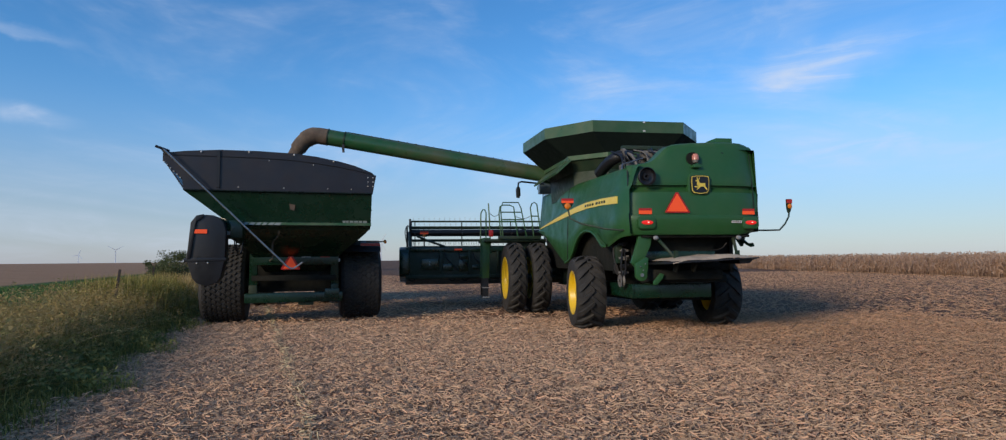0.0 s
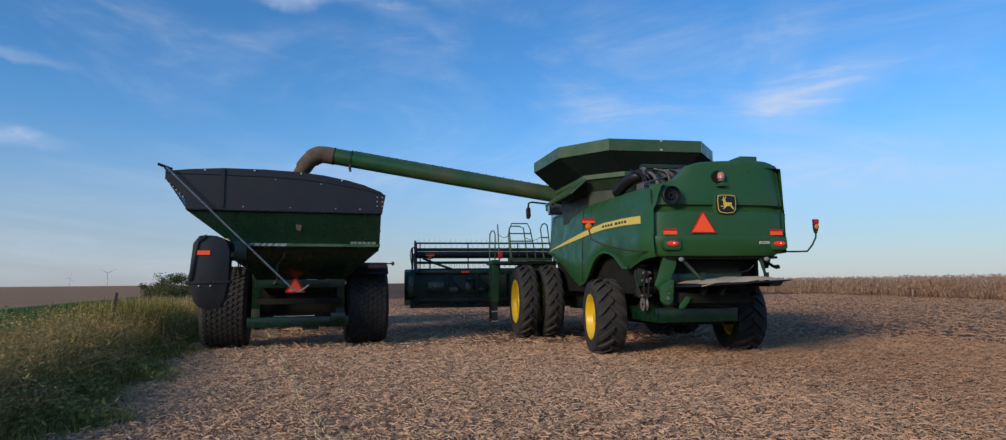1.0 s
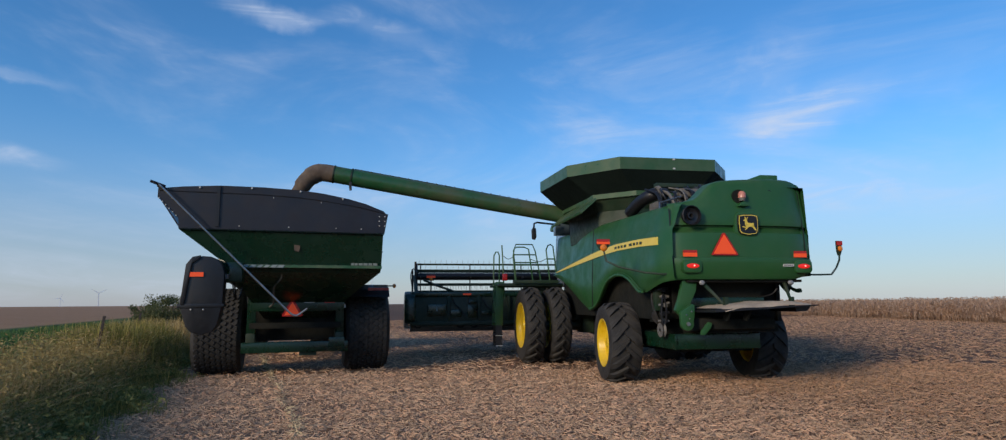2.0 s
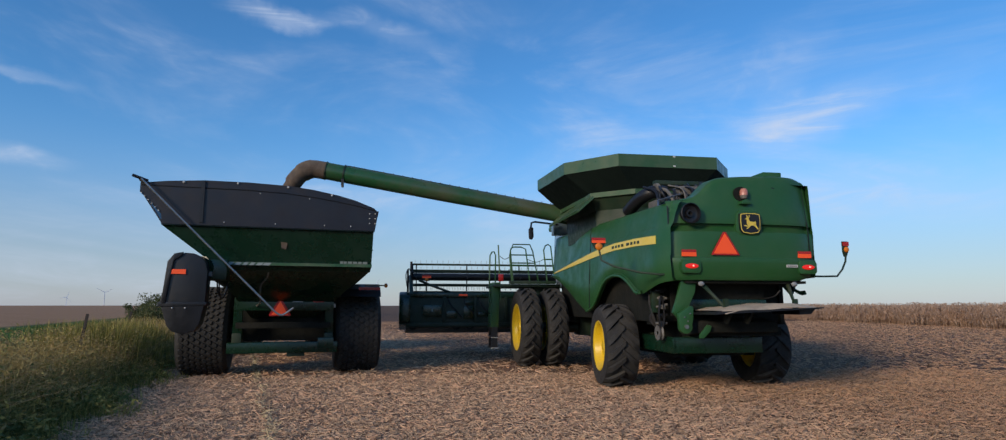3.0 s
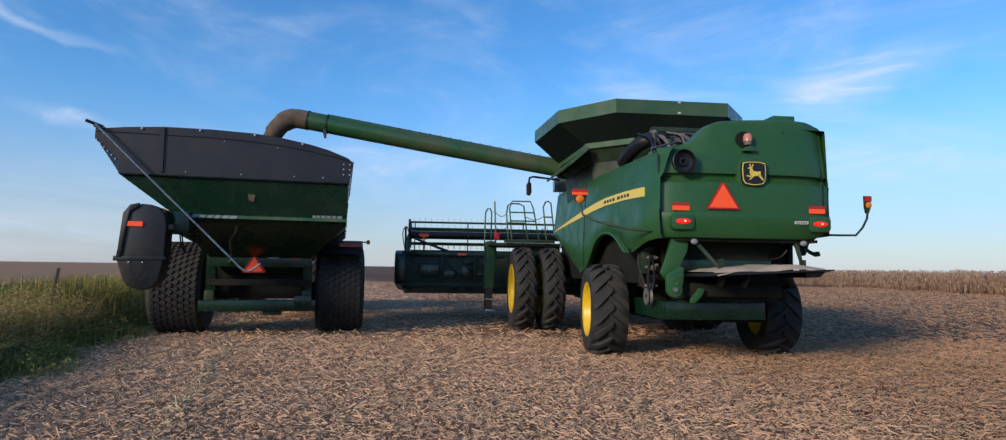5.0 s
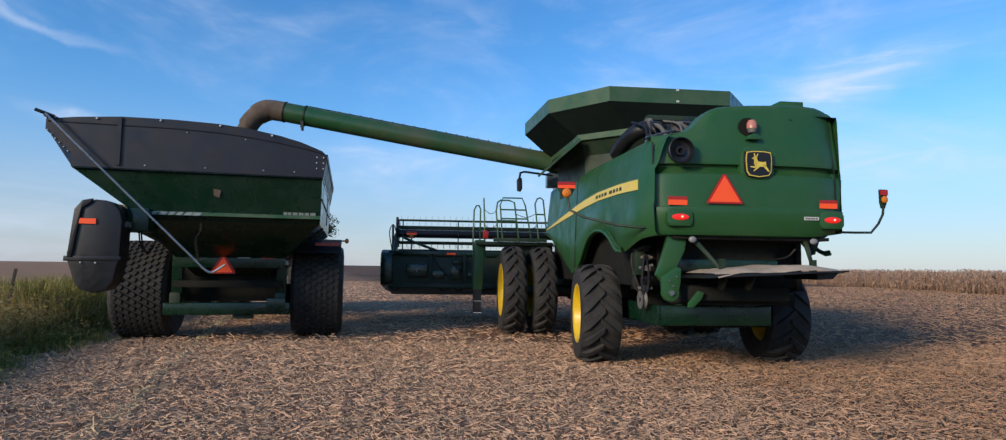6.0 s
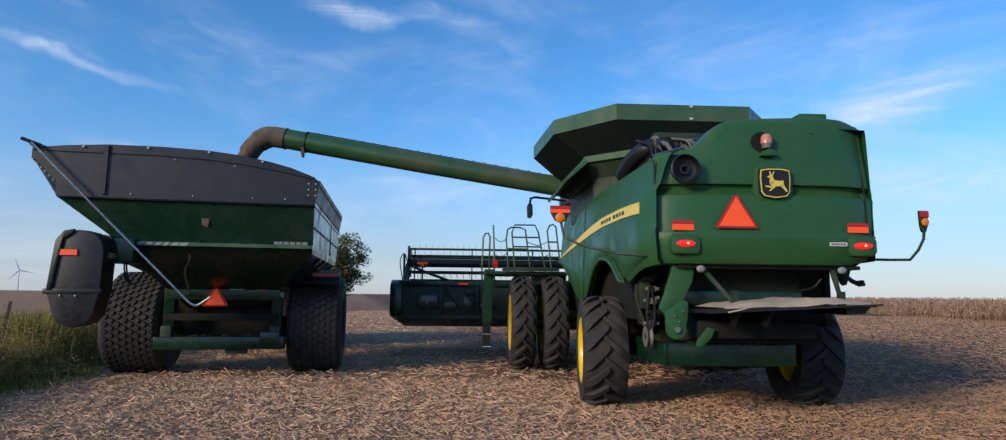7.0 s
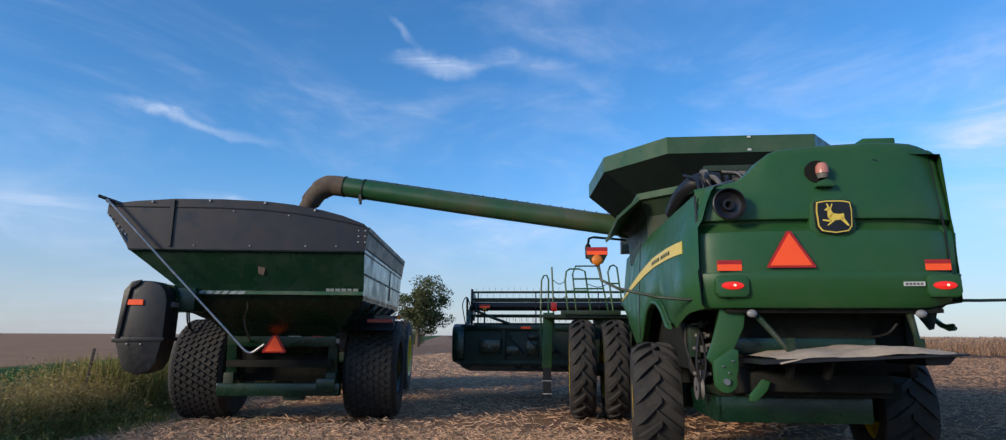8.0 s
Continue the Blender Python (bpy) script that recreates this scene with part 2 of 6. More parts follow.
# ---- geometry helpers ----
class Shape:
    """Collects vertices and faces of one mesh."""

    def __init__(self):
        self.v, self.f = [], []

    def add(self, verts, faces):
        k = len(self.v)
        self.v += [tuple(p) for p in verts]
        self.f += [tuple(i + k for i in q) for q in faces]
        return self

    def box(self, lo, hi, m=None):
        (a, b, c), (d, e, g) = lo, hi
        p = [Vector(q) for q in ((a, b, c), (d, b, c), (d, e, c), (a, e, c), (a, b, g), (d, b, g), (d, e, g), (a, e, g))]
        if m:
            p = [m @ q for q in p]
        return self.add(p, [(3, 2, 1, 0), (4, 5, 6, 7), (0, 1, 5, 4), (1, 2, 6, 5), (2, 3, 7, 6), (3, 0, 4, 7)])

    def prism(self, poly, axis, a, b):
        """A polygon, given in the two other axes in order, drawn from a to b along an axis."""
        def at(p, s):
            q = list(p)
            q.insert("xyz".index(axis), s)
            return q
        n = len(poly)
        return self.add([at(p, a) for p in poly] + [at(p, b) for p in poly],
                        [tuple(range(n))[::-1], tuple(range(n, 2 * n))] + [(i, (i + 1) % n, n + (i + 1) % n, n + i) for i in range(n)])

    def rings(self, rows, closed=True, caps=True):
        """Skin over rows of points of equal count."""
        n = len(rows[0])
        faces = []
        for j in range(len(rows) - 1):
            for i in range(n if closed else n - 1):
                i2 = (i + 1) % n
                faces.append((j * n + i, j * n + i2, (j + 1) * n + i2, (j + 1) * n + i))
        if caps and closed:
            faces += [tuple(range(n))[::-1], tuple(range((len(rows) - 1) * n, len(rows) * n))]
        return self.add([p for r in rows for p in r], faces)

    def tube(self, pts, r, n=10, caps=True):
        pts = [Vector(p) for p in pts]
        rr = r if isinstance(r, (list, tuple)) else [r] * len(pts)
        rows, side = [], None
        for i, p in enumerate(pts):
            d = (pts[min(i + 1, len(pts) - 1)] - pts[max(i - 1, 0)]).normalized()
            side = (side - d * side.dot(d)) if side else d.orthogonal()
            side.normalize()
            up = d.cross(side)
            rows.append([p + (side * math.cos(2 * math.pi * k / n) + up * math.sin(2 * math.pi * k / n)) * rr[i] for k in range(n)])
        return self.rings(rows, True, caps)

    def lathe(self, profile, centre, n=40, m=None):
        """Turns (along, radius) pairs about the x axis through centre."""
        rows = []
        for a, r in profile:
            rows.append([Vector((a, r * math.cos(2 * math.pi * k / n), r * math.sin(2 * math.pi * k / n))) for k in range(n)])
        c = Vector(centre)
        rows = [[(m @ p if m else p) + c for p in r] for r in rows]
        return self.rings(rows, True, False)

    def ball(self, c, r, n=10, squash=(1, 1, 1)):
        rows = []
        for j in range(1, n):
            t = math.pi * j / n
            rows.append([(c[0] + squash[0] * r * math.sin(t) * math.cos(2 * math.pi * k / n), c[1] + squash[1] * r * math.sin(t) * math.sin(2 * math.pi * k / n), c[2] - squash[2] * r * math.cos(t)) for k in range(n)])
        return self.rings(rows)

    def mesh(self, name, mat, bevel=0.0, smooth=35, seg=2):
        me = bpy.data.meshes.new(name)
        me.from_pydata(self.v, [], self.f)
        bm = bmesh.new()
        bm.from_mesh(me)
        bmesh.ops.recalc_face_normals(bm, faces=bm.faces)
        if bevel:
            es = [e for e in bm.edges if e.is_manifold and e.calc_face_angle(0) > radians(30)]
            bmesh.ops.bevel(bm, geom=es, offset=bevel, segments=seg, profile=0.6, affect="EDGES", clamp_overlap=True)
        bm.to_mesh(me)
        bm.free()
        if smooth:
            me.polygons.foreach_set("use_smooth", [True] * len(me.polygons))
            me.set_sharp_from_angle(angle=radians(smooth))
        me.materials.append(mat)
        return me


def part(name, shape, mat, parent, label="", bevel=0.0, smooth=35, at=None):
    ob = new(name, shape.mesh(name, mat, bevel, smooth))
    ob.parent = parent
    if at is not None:
        ob.matrix_basis = at
    if label:
        tagged(ob, label)
    return ob


def thing(name, m, label, category, group=""):
    ob = new(name)
    ob.empty_display_size = 0.3
    ob.matrix_basis = m
    return tagged(ob, label, category, group)


def stuff(name, verts, faces, mat, label, category):
    me = bpy.data.meshes.new(name)
    me.from_pydata(verts, [], faces)
    me.materials.append(mat)
    return tagged(new(name, me), label, category, kind="stuff")


def smooth_curve(pts, n=6):
    """A Catmull-Rom run through points."""
    p = [Vector(q) for q in pts]
    p = [p[0] * 2 - p[1]] + p + [p[-1] * 2 - p[-2]]
    out = []
    for i in range(1, len(p) - 2):
        for k in range(n):
            t = k / n
            out.append(0.5 * (2 * p[i] + (p[i + 1] - p[i - 1]) * t + (2 * p[i - 1] - 5 * p[i] + 4 * p[i + 1] - p[i + 2]) * t * t + (3 * p[i] - p[i - 1] - 3 * p[i + 1] + p[i + 2]) * t ** 3))
    return out + [p[-2]]


# ---- the plan: everything follows the field's edge, 14 degrees left of +y ----
EDGE = radians(14.0)


def edge_x(y):
    """Where the stubble ends and the verge begins."""
    return -2.45 - math.tan(EDGE) * y


# ---- ground: one sheet, stubble, green strip and far fields by their bounds ----
def ground_material():
    m = bpy.data.materials.new("field_soil")
    m.use_nodes = True
    n, l = m.node_tree.nodes, m.node_tree.links
    b = n["Principled BSDF"]
    b.inputs["Roughness"].default_value = 0.95
    b.inputs["Specular IOR Level"].default_value = 0.15
    co = n.new("ShaderNodeTexCoord").outputs["Object"]
    turn = n.new("ShaderNodeMapping")
    turn.inputs["Rotation"].default_value = (0, 0, -EDGE)
    l.new(co, turn.inputs["Vector"])
    sep = n.new("ShaderNodeSeparateXYZ")
    l.new(turn.outputs[0], sep.inputs[0])

    def noise_of(scale, detail, stretch=(1, 1, 1)):
        mp = n.new("ShaderNodeMapping")
        mp.inputs["Scale"].default_value = stretch
        l.new(turn.outputs[0], mp.inputs["Vector"])
        t = n.new("ShaderNodeTexNoise")
        t.inputs["Scale"].default_value, t.inputs["Detail"].default_value, t.inputs["Roughness"].default_value = scale, detail, 0.65
        l.new(mp.outputs[0], t.inputs["Vector"])
        return t.outputs["Fac"]

    def ramp(v, *stops):
        r = n.new("ShaderNodeValToRGB")
        l.new(v, r.inputs[0])
        e = r.color_ramp.elements
        e[0].position, e[0].color = stops[0][0], (*stops[0][1], 1)
        e[1].position, e[1].color = stops[-1][0], (*stops[-1][1], 1)
        for p, c in stops[1:-1]:
            e.new(p).color = (*c, 1)
        return r.outputs[0]

    def mix(f, a, c):
        x = n.new("ShaderNodeMix")
        x.data_type = "RGBA"
        l.new(f, x.inputs["Factor"])
        l.new(a, x.inputs["A"])
        l.new(c, x.inputs["B"])
        return x.outputs["Result"]

    def between(v, lo, hi):
        x = n.new("ShaderNodeMapRange")
        x.inputs["From Min"].default_value, x.inputs["From Max"].default_value = lo, hi
        l.new(v, x.inputs["Value"])
        return x.outputs[0]

    fine = noise_of(38, 8)
    stubble = ramp(fine, (0.28, (0.085, 0.046, 0.028)), (0.5, (0.34, 0.188, 0.110)), (0.75, (0.60, 0.385, 0.235)))
    patch = noise_of(0.9, 5, (1.4, 0.5, 1))
    stubble = mix(between(patch, 0.45, 0.75), stubble, ramp(fine, (0.3, (0.095, 0.053, 0.034)), (0.7, (0.38, 0.225, 0.145))))
    rows = noise_of(0.5, 3, (2.6, 0.05, 1))
    stubble = mix(between(rows, 0.5, 0.9), stubble, ramp(fine, (0.3, (0.15, 0.12, 0.07)), (0.7, (0.52, 0.42, 0.26))))
    wander = n.new("ShaderNodeMath")
    wander.operation, wander.inputs[1].default_value = "MULTIPLY_ADD", 3.0
    l.new(noise_of(0.35, 4), wander.inputs[0])
    l.new(sep.outputs["X"], wander.inputs[2])
    stubble = mix(between(wander.outputs[0], 6.0, 9.0), stubble, ramp(fine, (0.28, (0.040, 0.022, 0.015)), (0.5, (0.16, 0.090, 0.056)), (0.75, (0.36, 0.215, 0.13))))
    green = ramp(noise_of(9, 8), (0.3, (0.020, 0.050, 0.012)), (0.7, (0.07, 0.15, 0.035)))
    brown = ramp(noise_of(0.6, 9, (0.25, 3.0, 1)), (0.3, (0.24, 0.125, 0.062)), (0.7, (0.52, 0.305, 0.165)))
    left = sep.outputs["X"]
    base = mix(between(left, -2.6, -3.1), stubble, green)
    base = mix(between(left, -17.0, -18.5), base, brown)
    l.new(base, b.inputs["Base Color"])
    bp = n.new("ShaderNodeBump")
    bp.inputs["Strength"].default_value, bp.inputs["Distance"].default_value = 0.9, 0.05
    l.new(noise_of(22, 9), bp.inputs["Height"])
    l.new(bp.outputs[0], b.inputs["Normal"])
    return m


def height(x, y):
    """Gentle swells, flat where the machines stand; the far fields rise a little."""
    d = math.hypot(x, y - 12)
    near = 0.018 * noise.noise((x * 1.1, y * 1.1, 0)) + 0.012 * noise.noise((x * 3.1, y * 3.1, 5))
    return near * max(0, 1 - d / 60) + max(0, d - 60) * 0.0016 * min(1, max(0, 1 - d / 6000)) * (1 + 0.25 * noise.noise((x * 0.003, y * 0.003, 2)))


def build_ground():
    def steps():
        a = list(np.arange(0, 26, 0.4))
        while a[-1] < 4200:
            a.append(a[-1] * 1.13)
        return a
    s = steps()
    xs = sorted({-q for q in s} | set(s))
    ys = [q + 10 for q in xs]
    verts = [(x, y, height(x, y)) for y in ys for x in xs]
    n = len(xs)
    faces = [(j * n + i, j * n + i + 1, (j + 1) * n + i + 1, (j + 1) * n + i) for j in range(len(ys) - 1) for i in range(n - 1)]
    me = bpy.data.meshes.new("ground")
    me.from_pydata(verts, [], faces)
    me.polygons.foreach_set("use_smooth", [True] * len(me.polygons))
    me.materials.append(ground_material())
    tagged(new("ground", me), "harvested field with pale straw residue over brown soil", "field", kind="structure")


build_ground()


# ---- wheels ----
def lug_tyre(r, w, lugs, tall):
    """A tractor tyre with slanting bars, its axle along x."""
    s = Shape()
    h = w / 2
    rim = r * 0.56
    s.lathe([(-h * 0.62, rim), (-h * 0.92, rim + 0.03), (-h, r * 0.76), (-h * 0.94, r * 0.90), (-h * 0.72, r - tall), (0, r - tall * 0.75), (h * 0.72, r - tall), (h * 0.94, r * 0.90), (h, r * 0.76), (h * 0.92, rim + 0.03), (h * 0.62, rim)], (0, 0, 0), 48)
    step = 2 * math.pi / lugs
    for side in (-1, 1):
        for k in range(lugs):
            a0 = k * step + (step / 2 if side > 0 else 0)
            rows = []
            for q in range(5):
                t = q / 4
                x = side * (-0.03 + t * (h + 0.01))
                a = a0 + t * step * 1.05
                out = r - (0.0 if t < 0.7 else (t - 0.7) * r * 0.33)
                low = out - tall * 1.5 - 0.01
                wd = (0.034 + 0.030 * t) / r
                rows.append([(x, rad * math.cos(a + da), rad * math.sin(a + da)) for rad, da in ((low, -wd * 1.5), (out, -wd), (out, wd), (low, wd * 1.5))])
            s.rings(rows)
    return s


def block_tyre(r, w):
    """A flotation tyre with staggered diamond blocks, its axle along x."""
    s = Shape()
    h = w / 2
    rim = r * 0.52
    s.lathe([(-h * 0.7, rim), (-h * 0.95, rim + 0.04), (-h, r * 0.74), (-h * 0.96, r * 0.90), (-h * 0.82, r - 0.035), (0, r - 0.03), (h * 0.82, r - 0.035), (h * 0.96, r * 0.90), (h, r * 0.74), (h * 0.95, rim + 0.04), (h * 0.7, rim)], (0, 0, 0), 56)
    n, across = 44, 8
    for c in range(across):
        x = -h * 0.84 + 2 * h * 0.84 * (c + 0.5) / across
        for k in range(n):
            a = 2 * math.pi * (k + 0.5 * (c % 2)) / n
            dx, da = h * 0.84 / across * 0.86, math.pi / n * 0.80
            drop = 0.02 * (abs(x) / h) ** 3
            rows = []
            for rad, sc in ((r - 0.045, 1.12), (r - drop, 0.92)):
                rows.append([(x + ux * dx * sc, rad * math.cos(a + ua * da * sc), rad * math.sin(a + ua * da * sc)) for ux, ua in ((-1, -0.35), (-0.2, -1), (1, -0.35), (1, 0.35), (0.2, 1), (-1, 0.35))])
            s.rings(rows)
    return s


def rim_shape(r, w, face):
    """A dished rim; face is the side (+1 or -1 along x) that shows its disc."""
    s = Shape()
    h = w / 2
    f = face
    s.lathe([(f * -h * 0.62, r), (f * -h * 0.5, r * 0.92), (f * h * 0.1, r * 0.88), (f * h * 0.70, r * 0.92), (f * h * 0.94, r * 1.05), (f * h * 0.97, r * 1.03), (f * h * 0.90, r * 0.94), (f * h * 0.72, r * 0.88), (f * h * 0.50, r * 0.82), (f * h * 0.42, r * 0.62), (f * h * 0.40, r * 0.42), (f * h * 0.58, r * 0.38), (f * h * 0.62, r * 0.20), (f * h * 0.70, r * 0.18), (f * h * 0.70, 0.01)], (0, 0, 0), 40)
    for k in range(10):
        a = 2 * math.pi * k / 10
        s.tube([(f * h * 0.40, r * 0.30 * math.cos(a), r * 0.30 * math.sin(a)), (f * h * 0.66, r * 0.30 * math.cos(a), r * 0.30 * math.sin(a))], 0.018, 6)
    return s


def wheel(parent, at, tyre, rim):
    w = new("wheel")
    w.parent, w.matrix_basis = parent, at
    for nm, me in (("tyre", tyre), ("rim", rim)):
        o = new(nm, me)
        o.parent = w
    return w


# ---- combine harvester; x right, y ahead, z up from the ground under its tail lamps ----
COMBINE = pose(4.386, 10.433, 0, 0, 0, 3.565)
combine = thing("combine_harvester", COMBINE, "green combine harvester with yellow wheels and unloading auger swung out", "combine harvester")


def rear_hood():
    us = np.linspace(-1.215, 1.115, 29)
    top_u = [-1.22, -1.0, -0.80, -0.68, -0.58, -0.50, -0.36, 0.0, 0.62, 0.95, 1.12]
    top_w = [3.08, 3.10, 3.14, 3.22, 3.33, 3.41, 3.46, 3.49, 3.52, 3.51, 3.48]
    lv = [(1.83, 0.16), (1.845, 0.02), (1.90, -0.02), (2.10, -0.045), (2.165, -0.05), (2.178, -0.045), (2.185, 0.0), (2.40, 0.0), (2.555, 0.008), (2.585, 0.016), (2.595, 0.035), (2.675, 0.105), (2.70, 0.100), (2.712, 0.035), (2.78, 0.03), (2.92, 0.045)]
    s = Shape()
    cols = []
    for u in us:
        wt = float(np.interp(u, top_u, top_w))
        k = abs(u + 0.05) / 1.17
        bow = 0.10 * k ** 6 + 0.035 * k ** 2
        low = 0.07 * max(0, (u - 0.75) / 0.37) ** 2
        col = []
        for w, v in lv:
            col.append((u, v + bow, w + (low if w < 1.95 else 0)))
        for t in (0.35, 0.65, 0.85, 0.95, 1.0):
            w = 2.92 + (wt - 2.92) * t
            col.append((u, 0.045 + 0.09 * t + bow + (0.05 if t == 1.0 else 0) + (0.015 if t == 0.95 else 0), w))
        col.append((u, 0.45 + bow, wt + 0.01))
        cols.append(col)
    s.rings(cols, False)
    return s


def side_shell(sign):
    """One flank, arched over the rear wheel, with a shoulder that leans inwards."""
    bot_v = [0.0, 0.35, 0.95, 1.12, 1.30, 1.55, 1.85, 2.25, 2.60, 2.85, 3.06, 3.30, 3.52, 3.85, 4.12, 4.5, 5.8, 6.6, 7.4]
    bot_w = [1.84, 1.80, 1.66, 1.65, 1.75, 1.88, 1.97, 2.00, 1.95, 1.86, 1.72, 1.54, 1.42, 1.34, 1.33, 1.42, 1.86, 2.08, 2.22]
    s = Shape()
    cols = []
    wide = 1.375 if sign < 0 else 1.575
    for v in np.concatenate([np.linspace(0.03, 1.1, 8), np.linspace(1.15, 4.2, 30), np.linspace(4.4, 7.4, 14)]):
        wb = float(np.interp(v, bot_v, bot_w))
        if sign > 0 and v < 0.9:
            wb = max(wb, 1.90 - 0.22 * max(0, v - 0.5))
        wt = 3.06 + 0.030 * v if sign < 0 else 3.38 + 0.07 * min(1, v / 0.5) - 0.05 * max(0, v - 2.0)
        corner = 0.12 * max(0, 1 - v / 0.55) ** 2 if sign < 0 else 0.36 * max(0, 1 - v / 1.6) ** 1.2
        crease = 2.70 - 0.012 * max(0, v - 1.5) ** 2
        front = 0.05 * max(0, v - 5) / 2.4
        rows = [(wb, 0.05), (wb + 0.04, 0.02), (wb + (crease - wb) * 0.42, 0.0), (wb + (crease - wb) * 0.45, 0.014), (crease - 0.07, 0.02), (crease - 0.02, 0.05), (crease + 0.015, 0.07), (crease + (wt - crease) * 0.5, 0.12), (wt - 0.06, 0.17), (wt - 0.01, 0.21), (wt, 0.30 if sign < 0 else 2.6)]
        cols.append([(sign * (wide - d * (1 if sign < 0 else 0.2) - corner - front), v + (0.0 if sign < 0 else 0.13), w) for w, d in rows])
    s.rings(cols, False)
    # turned-in lip of the wheel arch
    lip = []
    for v in np.linspace(0.95, 4.1, 28):
        wb = float(np.interp(v, bot_v, bot_w))
        lip.append([(sign * (wide - 0.015), v, wb), (sign * (wide + 0.005), v, wb + 0.015), (sign * (wide + 0.015), v, wb + 0.05), (sign * (wide - 0.01), v, wb + 0.06)])
    s.rings(lip, False)
    s.tube([(sign * (wide + 0.022), v, float(np.interp(v, bot_v, bot_w)) + 0.012) for v in np.linspace(0.98, 3.9, 30)], 0.026, 8)
    return s


part("rear_hood", rear_hood(), GREEN, combine, "moulded green rear hood panel", smooth=40)
def hood_corner():
    """The rounded strip that closes the hood's right edge."""
    levels = [(1.93, -0.02), (2.10, -0.045), (2.165, -0.05), (2.185, 0.0), (2.40, 0.0), (2.575, 0.012), (2.675, 0.105), (2.712, 0.035), (2.92, 0.045), (3.20, 0.10), (3.42, 0.135), (3.465, 0.19)]
    s = Shape()
    rows = []
    for w, v in levels:
        out = 0.035 * math.exp(-((w - 2.62) / 0.25) ** 2) - 0.05 * max(0, 2.15 - w) / 0.2
        y = v + 0.135
        rows.append([(1.100, y + 0.05, w), (1.126, y + 0.004, w), (1.165 + out * 0.5, y + 0.006, w), (1.215 + out, y + 0.045, w), (1.255 + out, y + 0.14, w), (1.285 + out, y + 0.30, w), (1.30 + out, y + 0.60, w)])
    rows.append([(x - 0.05, y + 0.05, 3.49) for x, y, w in rows[-1]])
    return s.rings(rows, False)


part("hood_corner", hood_corner(), GREEN, combine, smooth=45)
part("side_panel", side_shell(-1), GREEN, combine, "glossy green side panel with wheel arch", smooth=55)
part("side_panel", side_shell(1), GREEN, combine, smooth=55)
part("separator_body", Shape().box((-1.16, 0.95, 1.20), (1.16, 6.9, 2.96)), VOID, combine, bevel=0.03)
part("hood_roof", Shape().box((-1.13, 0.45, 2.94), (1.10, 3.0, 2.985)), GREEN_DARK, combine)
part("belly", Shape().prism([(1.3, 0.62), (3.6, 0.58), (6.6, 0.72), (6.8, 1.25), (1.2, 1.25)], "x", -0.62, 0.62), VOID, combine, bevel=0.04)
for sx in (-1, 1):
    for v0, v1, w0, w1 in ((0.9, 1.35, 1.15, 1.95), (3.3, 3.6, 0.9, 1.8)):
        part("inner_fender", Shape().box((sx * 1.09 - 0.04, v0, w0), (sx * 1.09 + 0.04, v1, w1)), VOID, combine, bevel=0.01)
hood_seam = Shape().tube([(-1.232, 0.09, 1.86), (-1.236, 0.085, 2.16), (-1.236, 0.12, 2.6), (-1.232, 0.15, 2.98)], 0.011, 6)
part("panel_gap", hood_seam, BLACK, combine)
part("panel_gap", Shape().tube([(1.118, 0.12, 1.95), (1.122, 0.12, 2.2), (1.122, 0.14, 2.62), (1.118, 0.24, 3.3)], 0.007, 6), BLACK, combine)
part("door_gap", Shape().tube([(-1.325, 3.74, 3.08), (-1.352, 3.75, 2.6), (-1.372, 3.78, 2.0), (-1.38, 3.8, 1.36)], 0.008, 6), BLACK, combine)

# yellow swoosh on the flank, broad at the tail
sw_v = [0.37, 1.2, 2.25, 3.1, 3.78, 4.8, 5.8, 7.1]
sw_lo = [2.415, 2.455, 2.475, 2.455, 2.425, 2.375, 2.335, 2.285]
sw_hi = [2.545, 2.585, 2.605, 2.580, 2.540, 2.465, 2.395, 2.305]


def swoosh(v0, v1, lo, hi, off):
    s = Shape()
    rows = []
    for v in np.linspace(v0, v1, 26):
        a, b = float(np.interp(v, sw_v, sw_lo)), float(np.interp(v, sw_v, sw_hi))
        front = 0.05 * max(0, v - 5) / 2.4 + 0.12 * max(0, 1 - v / 0.55) ** 2
        u = -1.362 + front - off
        rows.append([(u, v, a + (b - a) * lo), (u + 0.004, v, a + (b - a) * hi), (u + 0.03, v, a + (b - a) * hi), (u + 0.03, v, a + (b - a) * lo)])
    return s.rings(rows)


part("stripe", swoosh(0.37, 7.05, 0, 1, 0.004), STRIPE, combine, "yellow swoosh decal")
for k, (a, b) in enumerate(((1.00, 1.10), (1.16, 1.24), (1.30, 1.40), (1.46, 1.60), (1.74, 1.86), (1.92, 2.02), (2.08, 2.18), (2.24, 2.36))):
    part("decal_bar", swoosh(a, b, 0.30, 0.66, 0.008), GREEN_DARK, combine, "dark lettering bar")

